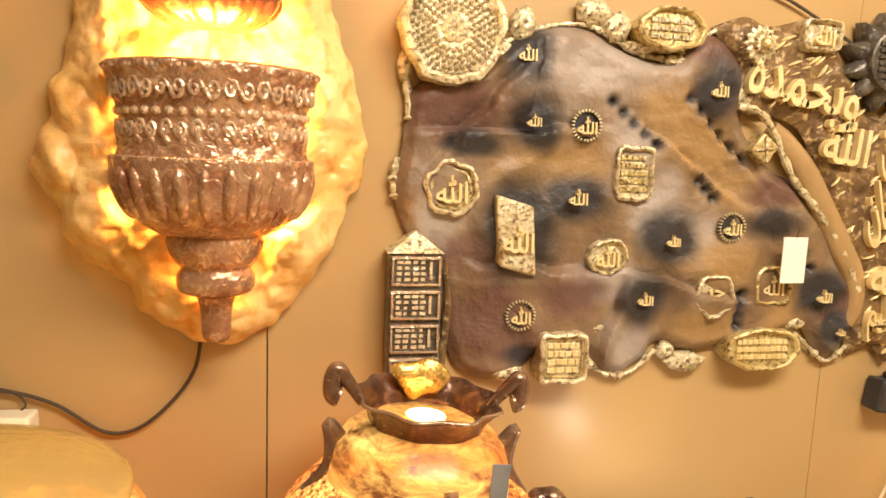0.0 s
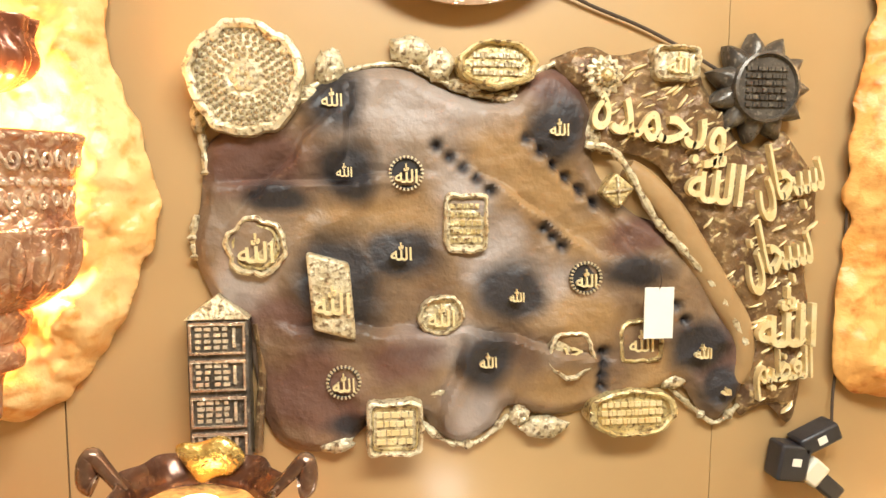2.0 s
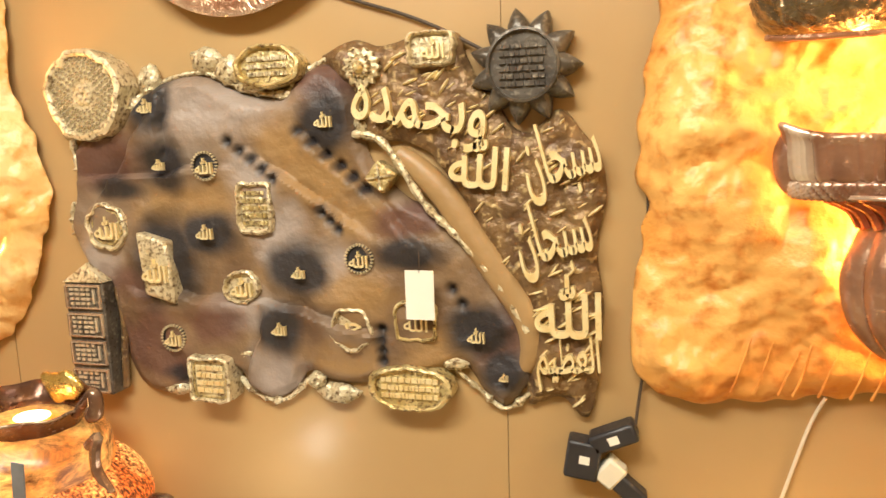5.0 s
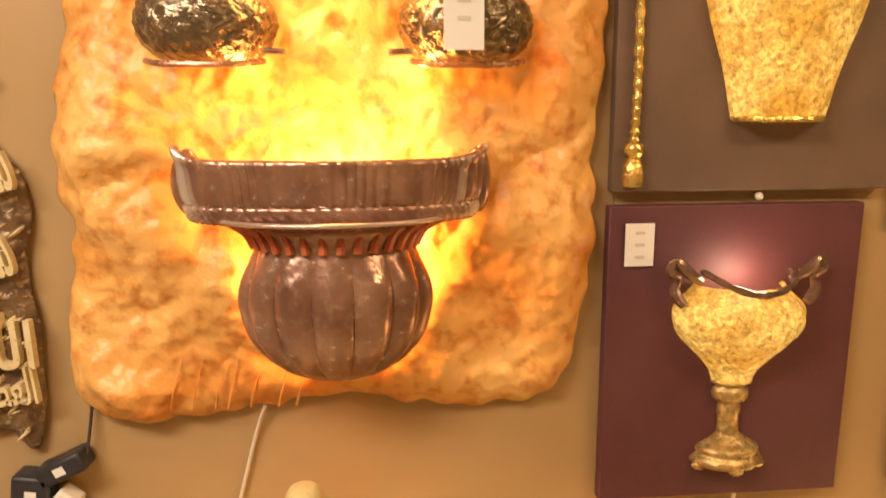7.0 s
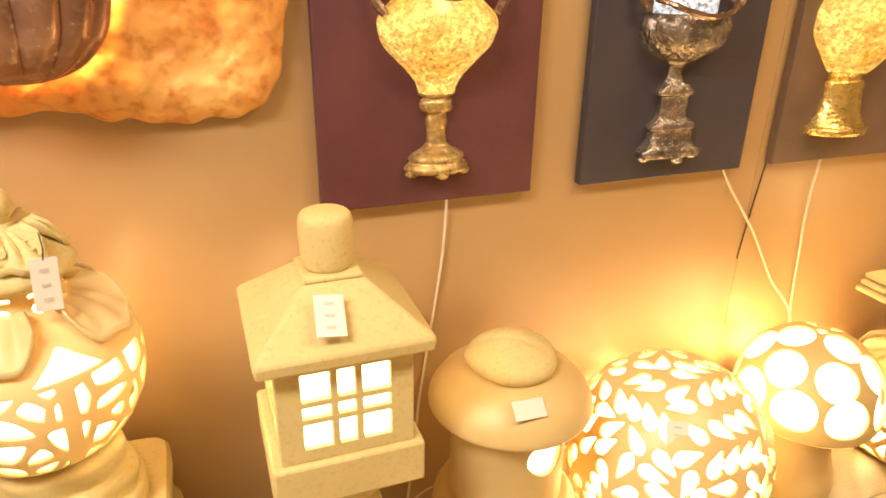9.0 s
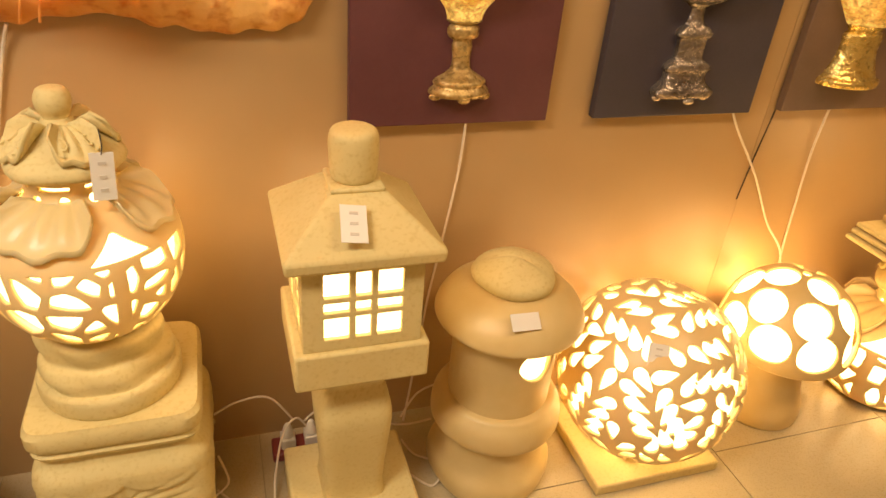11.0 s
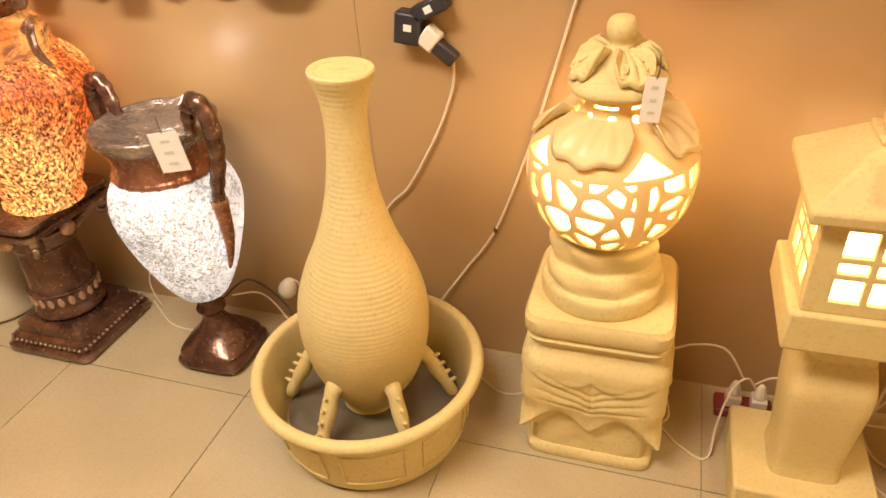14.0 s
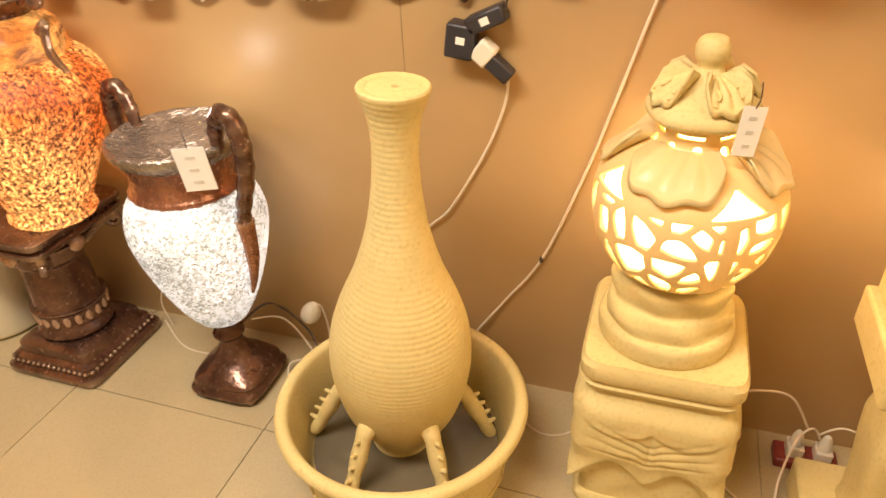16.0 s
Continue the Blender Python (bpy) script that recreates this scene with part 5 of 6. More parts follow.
def pagoda_lantern(at):
    root = thing("stone_lantern", "cream stone pagoda lantern with lit nine-pane windows", "lantern", at, turn=0)
    part("base_block", box(-0.155, 0.155, -0.135, 0.135, 0, 0.10), SAND, root, bevel=0.008)
    col = curve_through([(0.078, 0.10), (0.074, 0.14), (0.078, 0.22), (0.086, 0.33), (0.086, 0.38), (0.072, 0.445), (0.068, 0.465), (0.078, 0.50), (0.084, 0.53)], 5)
    sq = squircle(1, 1, 6)
    part("post", lathe(col, 64, wave=lambda a, r, z: r * sq(a)), SAND, root, "waisted square post")
    part("tray", box(-0.141, 0.141, -0.134, 0.134, 0.53, 0.622), SAND, root, bevel=0.007)
    h0, h1, w = 0.622, 0.832, 0.122
    for k in range(4):
        e = w if k % 2 == 0 else w - 0.021
        opens = [(-0.079, -0.0285), (-0.0155, 0.0155), (0.0285, 0.079)]
        xs = [-e] + [x for o in opens for x in o] + [e]
        zs = [h0, 0.650, 0.701, 0.714, 0.737, 0.750, 0.804, h1]
        v = [(x, -w + 0.01, z) for z in zs for x in xs]
        f = [(r * 8 + c, r * 8 + c + 1, r * 8 + c + 9, r * 8 + c + 8) for r in range(7) for c in range(7) if not (r % 2 and c % 2)]
        part("window_wall", moved((v, f), Matrix.Rotation(math.pi / 2 * k, 4, "Z")), SAND, root, "stone wall pierced by nine openings", solid=0.02, bevel=0.0025, smooth=False)
        for i, (a, b) in enumerate(opens):
            for c, d in ((0.650, 0.701), (0.714, 0.737), (0.750, 0.804)):
                part("pane", moved(box(a - 0.002, b + 0.002, -w + 0.010, -w + 0.013, c - 0.002, d + 0.002), Matrix.Rotation(math.pi / 2 * k, 4, "Z")), GLOWWHITE, root, "lit milky pane")
    a, b = 0.152, 0.055
    v = [(-a, -a, 0.826), (a, -a, 0.826), (a, a, 0.826), (-a, a, 0.826), (-a - 0.004, -a - 0.004, 0.854), (a + 0.004, -a - 0.004, 0.854), (a + 0.004, a + 0.004, 0.854), (-a - 0.004, a + 0.004, 0.854),
         (-b, -b, 0.938), (b, -b, 0.938), (b, b, 0.938), (-b, b, 0.938)]
    f = [(3, 2, 1, 0), (8, 9, 10, 11)] + [(i, (i + 1) % 4, (i + 1) % 4 + 4, i + 4) for i in range(4)] + [(i + 4, (i + 1) % 4 + 4, (i + 1) % 4 + 8, i + 8) for i in range(4)]
    part("roof", (v, f), SAND, root, "hipped stone roof", bevel=0.006)
    part("roof_block", box(-0.053, 0.053, -0.053, 0.053, 0.936, 0.948), SAND, root, bevel=0.005)
    part("finial", lathe(curve_through([(0.038, 0.946), (0.045, 0.955), (0.048, 0.995), (0.048, 1.03), (0.041, 1.047), (0.02, 1.052)], 5), 32), SAND, root, "barrel-shaped finial")
    return root


pagoda_lantern((2.722, 1.005, 0))
price_tag((2.70, 0.882, 0.912), "white price card on the stone lantern's roof", (0.05, 0.075), tilt=-52, lean=8, lines=3, string=False)


def dome_lantern(at):
    root = thing("garden_lantern", "honey-coloured clay lantern with a wide domed cap and a teardrop opening", "lantern", at)
    part("foot", lathe(curve_through([(0.165, 0), (0.175, 0.012), (0.172, 0.05), (0.150, 0.09), (0.138, 0.14), (0.140, 0.18)], 6), 56, wave=lambda a, r, z: r * (1 + 0.05 * math.sin(3 * a + 1) * max(0, 0.1 - z) * 10)), ORANGECLAY, root, "flared foot")
    part("collar", lathe(curve_through([(0.138, 0.18), (0.165, 0.19), (0.176, 0.21), (0.172, 0.25), (0.158, 0.275), (0.148, 0.285), (0.128, 0.288)], 5), 56), ORANGECLAY, root)
    T0 = -1.22

    def field(T, Z):
        d = np.abs(T - T0)
        d = np.minimum(d, 2 * math.pi - d) * 0.128
        y = Z - 0.458
        u = (T - T0) * 0.128
        ux, uy = u * 0.83 - y * 0.55, u * 0.55 + y * 0.83
        return -(1 - np.hypot(ux / (0.050 * (1 - 0.35 * np.clip(uy / 0.07, -1, 1))), uy / 0.060)) * 0.04
    part("body", clipped(np.linspace(-math.pi, math.pi, 161), np.linspace(0.285, 0.530, 54), field, lambda t, z: (0.128 * math.cos(t), 0.128 * math.sin(t), z)), ORANGECLAY, root, "drum with a teardrop opening", solid=0.012)
    part("liner", lathe([(0.06, 0.30), (0.112, 0.32), (0.112, 0.51), (0.06, 0.52)], 40), GLOWWHITE, root, "glowing milky liner")
    part("cap", lathe(curve_through([(0.12, 0.528), (0.165, 0.518), (0.184, 0.526), (0.187, 0.541), (0.172, 0.572), (0.144, 0.600), (0.11, 0.617), (0.085, 0.622)], 6), 72), ORANGECLAY, root, "wide domed cap")
    part("cap_stone", warped(ball(0.103, 32, 18, 1, 1, 0.42), lambda x, y, z: (x * (1 + 0.06 * math.sin(3 * math.atan2(y, x))), y, 0.638 + z * (1 + 0.15 * wob(x, y, z, 14)) + 0.012 * math.exp(-(x * x + y * y) / 0.002) - 0.006 * math.exp(-((y + 0.6 * x) / 0.008) ** 2) * (z > 0))), SAND, root, "flattened top stone")
    return root


dome_lantern((3.13, 1.06, 0))
price_tag((3.10, 0.912, 0.607), "white price card on the domed lantern's cap", (0.07, 0.04), tilt=-48, lean=2, lines=0, string=False)


def leaf_ball(at, r, label):
    root = thing("ball_lamp", label, "lamp", at, "pierced clay lamps", 20)
    rnd = random.Random(11)
    LONG, WIDE = 0.29, 0.076
    leaves = []

    def beads(tail, head):
        return [tail.lerp(head, t).normalized() for t in (0.3, 0.62, 0.86)]

    def free(tail, head):
        own = beads(tail, head)
        for _, _, other in leaves:
            if (own[1] - other[1]).length < 0.42:
                for p, rp in zip(own, (0.034, 0.064, 0.062)):
                    for q, rq in zip(other, (0.034, 0.064, 0.062)):
                        if (p - q).length < rp + rq - 0.004:
                            return False
        return True

    def sprig(c, turn, pairs):
        east = Vector((-c.y, c.x, 0)).normalized()
        d = east * math.cos(turn) + c.cross(east) * math.sin(turn)
        side = c.cross(d)
        fresh = []
        for i in range(pairs):
            for k in (-1, 1):
                tail = (c + d * (-0.14 * pairs + 0.17 + 0.175 * (i - 0.5)) + side * k * 0.02).normalized()
                fresh.append((tail, (tail + (d * 0.70 + side * k * 0.71) * LONG).normalized()))
        tail = (c + d * (-0.14 * pairs + 0.20 + 0.175 * (pairs - 0.6))).normalized()
        fresh.append((tail, (tail + d * LONG).normalized()))
        return [(p, q) for p, q in fresh if free(p, q)]
    for count, pairs, least in ((30, 4, 7), (110, 3, 5), (240, 2, 3), (420, 1, 1)):
        for k in range(count):
            z = 1 - 1.9 * (k + 0.5) / count
            a = k * 2.39996 + count
            c = Vector((math.sqrt(1 - z * z) * math.cos(a), math.sqrt(1 - z * z) * math.sin(a), z))
            best = max((sprig(c, rnd.uniform(0, 6.28), pairs) for _ in range(6)), key=len)
            if len(best) >= least:
                leaves.extend((p, q, beads(p, q)) for p, q in best)

    def field(T, E):
        X = np.stack([np.cos(E) * np.cos(T), np.cos(E) * np.sin(T), np.sin(E)], -1)
        best = np.full(T.shape, -9.0)
        for tail, head, _ in leaves:
            q = np.array(((tail + head) / 2).normalized())
            axv = np.array(head - tail)
            axv = axv - q * np.dot(axv, q)
            axv /= np.linalg.norm(axv)
            sd = np.cross(q, axv)
            D = X - q
            u, v = (D @ axv) / LONG + 0.5, D @ sd
            w = np.where(u < 0.66, np.clip(u / 0.66, 0, 1) ** 0.75, np.sqrt(np.clip(1 - ((u - 0.66) / 0.34) ** 2, 0, 1))) * WIDE
            val = np.where((X @ q > 0.8) & (u > 0) & (u < 1), w - np.abs(v), -9)
            best = np.maximum(best, np.maximum(val, -0.05))
        return -best + 0.004
    part("shell", clipped(np.linspace(0, 2 * math.pi, 321), np.linspace(-1.35, 1.5, 170), field, lambda t, e: (r * math.cos(e) * math.cos(t), r * math.cos(e) * math.sin(t), r + r * math.sin(e) + 0.025)), CERAMIC, root, "clay globe pierced with leaf sprigs", solid=0.010)
    part("diffuser", moved(ball(r * 0.93, 40, 24), Matrix.Translation((0, 0, r + 0.025))), GLOWWHITE, root, "glowing inner globe")
    part("base_slab", box(-0.20, 0.20, -0.17, 0.17, 0, 0.035), SAND, root, "square clay slab", at=Matrix.Rotation(radians(-20), 4, "Z"), bevel=0.006)
    return root


leaf_ball((3.58, 1.03, 0), 0.255, "glowing clay globe lamp pierced with leaf sprigs, on a square slab")
price_tag((3.47, 0.885, 0.465), "white price card on the leaf-pierced globe lamp", (0.05, 0.06), turn=-30, tilt=-35, lines=2, string=False)


def mushroom_lamp(at):
    root = thing("mushroom_lamp", "honey clay mushroom lamp with large glowing round openings", "lamp", at, "pierced clay lamps", 12)
    part("stem", lathe(curve_through([(0.125, 0), (0.13, 0.012), (0.128, 0.06), (0.108, 0.12), (0.10, 0.18), (0.108, 0.26), (0.115, 0.29)], 6), 48), ORANGECLAY, root, "waisted stem")
    dots = [(k * 2 * math.pi / 9, 0.20, 0.30) for k in range(9)] + [((k + 0.5) * 2 * math.pi / 7, 0.72, 0.28) for k in range(7)] + [((k + 0.2) * 2 * math.pi / 3, 1.22, 0.25) for k in range(3)]

    def field(T, E):
        X = np.stack([np.cos(E) * np.cos(T), np.cos(E) * np.sin(T), np.sin(E)], -1)
        best = np.full(T.shape, -9.0)
        for a, e, s in dots:
            q = np.array((math.cos(e) * math.cos(a), math.cos(e) * math.sin(a), math.sin(e)))
            best = np.maximum(best, s - np.arccos(np.clip(X @ q, -1, 1)))
        return -best * 0.2
    R, H, zc = 0.197, 0.195, 0.315
    part("cap", clipped(np.linspace(0, 2 * math.pi, 201), np.linspace(-0.35, 1.5, 90), field, lambda t, e: (R * math.cos(e) * math.cos(t), R * math.cos(e) * math.sin(t), zc + H * math.sin(e) * (1 if e > 0 else 0.7))), ORANGECLAY, root, "domed cap with round openings", solid=0.010)
    part("cap_floor", lathe([(0.10, zc - 0.055), (0.19, zc - 0.05)], 48, caps=True), ORANGECLAY, root)
    part("diffuser", lathe([(0.10, zc - 0.04), (0.18, zc - 0.03), (0.185, zc), (0.165, zc + 0.09), (0.12, zc + 0.15), (0.05, zc + 0.178)], 40), GLOWHOT, root, "glowing inner dome")
    return root


mushroom_lamp((4.09, 1.075, 0))
urn_lamp((4.56, 1.06, 0.0), 1.12, "pierced clay urn lamp on the floor, glowing through openings")
top = thing("slab_stack", "stack of thin clay slabs on the pierced urn lamp", "lamp stand", (4.42, 1.02, 0.585))
for k in range(3):
    part("slab", box(-0.16 + 0.012 * k, 0.16, -0.12 + 0.006 * k, 0.12, 0.018 * k, 0.018 * k + 0.015), SAND, top, bevel=0.004)
leafy = copy_thing([o for o in scene.objects if o.name == "ball_lamp"][0], Matrix.Translation((4.43, 1.04, 0.64)))
leafy.scale = (0.42,) * 3
leafy["label"] = "small glowing clay globe lamp pierced with leaf sprigs"


def ribbed_vase_fountain(at):
    b = thing("bowl", "wide round cream clay bowl with panelled sides, holding dark water", "bowl", at)
    prof = curve_through([(r * 1.07, z) for r, z in [(0.225, 0.0), (0.232, 0.012), (0.24, 0.03), (0.248, 0.10), (0.258, 0.175), (0.268, 0.20), (0.284, 0.212), (0.292, 0.228), (0.285, 0.243), (0.268, 0.243), (0.258, 0.225), (0.245, 0.15), (0.235, 0.06), (0.22, 0.045)]], 5)
    part("wall", lathe(prof, 88), SAND, b, "thick rounded bowl wall")
    for k in range(8):
        a0 = 2 * math.pi * k / 8 + 0.1
        pts = [((0.263 if z < 0.1 else 0.275) * math.cos(a), (0.263 if z < 0.1 else 0.275) * math.sin(a), z) for a, z in [(a0 + 0.6 * t / 8, 0.055) for t in range(9)] + [(a0 + 0.6 - 0.6 * t / 8, 0.165) for t in range(9)]]
        part("panel_line", tube(pts + pts[:1], 0.003, 6, 1), SAND, b)
    tagged(part("water", lathe([(0.002, 0.082), (0.12, 0.083), (0.238, 0.083)], 64, caps=False), WATER, None, "", at), "still dark water in the clay bowl", "water")
    v = thing("vase", "tall bottle-shaped cream clay vase with fine turned rings, on carved legs", "vase", (at[0] - 0.015, at[1] + 0.015, 0.045))
    v.rotation_euler[1] = radians(3.2)
    ctrl = [(0.075, 0.0), (0.085, 0.02), (0.075, 0.05), (0.095, 0.09), (0.135, 0.16), (0.160, 0.25), (0.168, 0.33), (0.160, 0.41), (0.135, 0.49), (0.097, 0.58), (0.067, 0.68), (0.051, 0.78), (0.047, 0.87), (0.054, 0.93), (0.069, 0.975), (0.071, 0.985)]
    C = np.array(curve_through(ctrl, 10))
    zz = np.linspace(0, 0.985, 640)
    prof = [(float(np.interp(z, C[:, 1], C[:, 0])) + (0.0003 * math.sin(z * 2 * math.pi / 0.0125 + 1.5 * wob(z, 0, 0, 6)) * (0.7 + 0.5 * wob(z, 3, 0, 9)) if z > 0.1 else 0), float(z)) for z in zz]
    part("body", lathe(prof, 64, caps=False), SAND, v, "bottle body with turned rings")
    part("mouth", lathe([(0.071, 0.985), (0.068, 0.989), (0.054, 0.986), (0.052, 0.978), (0.046, 0.984), (0.01, 0.985)], 40), SAND, v, "recessed mouth")
    for k in range(6):
        a = 2 * math.pi * k / 6 + 0.30
        ca, sa = math.cos(a), math.sin(a)
        leg = tube([(0.115 * ca, 0.115 * sa, 0.205), (0.152 * ca, 0.152 * sa, 0.195), (0.182 * ca, 0.182 * sa, 0.14), (0.210 * ca, 0.210 * sa, 0.085), (0.230 * ca, 0.230 * sa, 0.045)], 0.020, 10, 6, lambda s: 1.1 - 0.45 * s + 0.18 * abs(math.sin(9 * s)))
        lg = part("leg", leg, SAND, v, "carved bone-like leg")
        sp = [tube([((0.167 + 0.016 * j) * ca, (0.167 + 0.016 * j) * sa, 0.177 - 0.03 * j), ((0.192 + 0.015 * j) * ca, (0.192 + 0.015 * j) * sa, 0.195 - 0.03 * j)], 0.009, 8, 3, lambda s: 1 - 0.6 * s) for j in range(4)]
        part("thorn", join(*sp), SAND, lg)
    return v


ribbed_vase_fountain((1.63, 0.935, 0))


def white_amphora(at):
    root = thing("amphora_lamp", "white crackle-glass amphora lamp with bronze handles and foot, brightly lit", "table lamp", at, "glowing vase lamps", 0)
    sq = squircle(1, 1, 5)
    part("foot", lathe(curve_through([(0.115, 0.018), (0.118, 0.03), (0.105, 0.05), (0.11, 0.062), (0.092, 0.085), (0.06, 0.115), (0.038, 0.15), (0.034, 0.175), (0.046, 0.19), (0.04, 0.205), (0.034, 0.225), (0.05, 0.245)], 5), 64, wave=lambda a, r, z: r * (1 + (sq(a) - 1) * max(0, min(1, (0.09 - z) / 0.04)))), BRONZE, root, "stepped bronze foot")
    for k in range(4):
        a = math.pi / 4 + math.pi / 2 * k
        part("toe", ball(0.016, 12, 8), BRONZE, root, "", (0.125 * math.cos(a), 0.125 * math.sin(a), 0.015))
    body = [(0.05, 0.243), (0.075, 0.265), (0.112, 0.33), (0.150, 0.43), (0.174, 0.52), (0.180, 0.58), (0.168, 0.635), (0.142, 0.675), (0.13, 0.685)]
    part("glass_body", lathe(curve_through(body, 7), 72), SILVERGLASS, root, "white lit crackle-glass body")
    part("neck", lathe(curve_through([(0.138, 0.672), (0.145, 0.685), (0.136, 0.70), (0.132, 0.73), (0.14, 0.755), (0.148, 0.775)], 5), 64, wave=lambda a, r, z: r * (1 + 0.012 * math.sin(22 * a))), REDBRONZE, root, "bronze neck band")
    part("rim", lathe(curve_through([(0.145, 0.77), (0.158, 0.785), (0.165, 0.80), (0.167, 0.812), (0.157, 0.820), (0.146, 0.813), (0.12, 0.800), (0.07, 0.794), (0.01, 0.793)], 4), 64, wave=lambda a, r, z: r * (1 + 0.012 * math.sin(9 * a))), PEWTER, root, "silvery rim")
    for k in range(2):
        a = radians(-14) + math.pi * k
        u = Vector((math.cos(a), math.sin(a), 0))
        pts = [u * 0.150 + Vector((0, 0, 0.80)), u * 0.158 + Vector((0, 0, 0.86)), u * 0.185 + Vector((0, 0, 0.90)), u * 0.222 + Vector((0, 0, 0.885)), u * 0.235 + Vector((0, 0, 0.82)), u * 0.222 + Vector((0, 0, 0.74)), u * 0.195 + Vector((0, 0, 0.66)), u * 0.182 + Vector((0, 0, 0.60))]
        h = part("handle", tube(pts, 0.021, 12, 8, lambda s: 0.75 + 0.35 * math.sin(math.pi * s) + 0.08 * math.sin(70 * s)), BRONZE, root, "curled bronze handle")
        part("leaf_drop", tube([u * 0.185 + Vector((0, 0, 0.62)), u * 0.186 + Vector((0, 0, 0.52)), u * 0.17 + Vector((0, 0, 0.44)), u * 0.150 + Vector((0, 0, 0.385))], 0.024, 10, 6, lambda s: 1.05 - 0.9 * s), REDBRONZE, h)
        part("spur", tube([u * 0.225 + Vector((0, 0, 0.83)), u * 0.25 + Vector((0, 0, 0.835)), u * 0.26 + Vector((0, 0, 0.85))], 0.008, 8, 4, lambda s: 1 - 0.7 * s), BRONZE, h)
    return root


white_amphora((1.025, 1.085, 0))
bulb_lamp("amphora_light", (1.03, 1.10, 0.90), 0.9, (1.0, 0.94, 0.82), 0.04)
price_tag((1.175, 0.95, 0.80), "white price card hung from the amphora lamp's rim", (0.075, 0.105), turn=14, lean=-6, lines=3)


def column_stand(at):
    root = thing("column_stand", "short dark bronze column stand with scroll capital", "pedestal", at)
    sq = squircle(1, 1, 12)
    w = lambda a, r, z: r * sq(a)
    part("base", lathe([(0.165, 0.0), (0.172, 0.012), (0.172, 0.03), (0.155, 0.036), (0.152, 0.062), (0.136, 0.07), (0.132, 0.10), (0.11, 0.11)], 96, wave=w), BRONZE, root, "stepped square base")
    for s in range(4):
        pieces("bead", ball(0.007, 8, 5), [Matrix.Rotation(math.pi / 2 * s, 4, "Z") @ Matrix.Translation((-0.14 + 0.02 * k, -0.154, 0.05)) for k in range(15)], BRONZE, root)
    part("shaft", lathe(curve_through([(0.10, 0.11), (0.114, 0.125), (0.105, 0.145), (0.10, 0.16), (0.108, 0.205), (0.112, 0.215), (0.098, 0.225), (0.094, 0.30), (0.09, 0.36), (0.10, 0.375), (0.105, 0.385), (0.12, 0.43)], 4), 64), BRONZE, root, "round shaft")
    pieces("egg", ball(0.018, 10, 8, 0.6, 0.5, 1.1), [Matrix.Rotation(2 * math.pi * k / 20, 4, "Z") @ Matrix.Translation((0, 0.103, 0.182)) for k in range(20)], SILVERED, root, "gilt egg moulding")
    for k in range(4):
        m = Matrix.Rotation(math.pi / 4 + math.pi / 2 * k, 4, "Z")
        pts = [(0.20 + 0.028 * (1 - t / 12) * math.cos(0.8 * t + 1.2), 0, 0.435 + 0.028 * (1 - t / 12) * math.sin(0.8 * t + 1.2)) for t in range(11)]
        part("volute", moved(join(tube(pts, 0.010, 8, 4), tube([(0.10, 0, 0.39), (0.15, 0, 0.43), (0.205, 0, 0.46)], 0.014, 8, 5)), m), BRONZE, root, "scroll volute")
    for k in range(4):
        part("rosette", ball(0.028, 14, 10, 1, 0.6, 0.9), SILVERED, root, "gilt boss", Matrix.Rotation(math.pi / 2 * k, 4, "Z") @ Matrix.Translation((0, -0.125, 0.43)))
    part("top_slab", lathe([(0.12, 0.455), (0.155, 0.465), (0.170, 0.475), (0.173, 0.49), (0.164, 0.497), (0.176, 0.508), (0.178, 0.525), (0.172, 0.53)], 96, wave=w), BRONZE, root, "moulded square top")
    return root


column_stand((0.45, 1.075, 0))


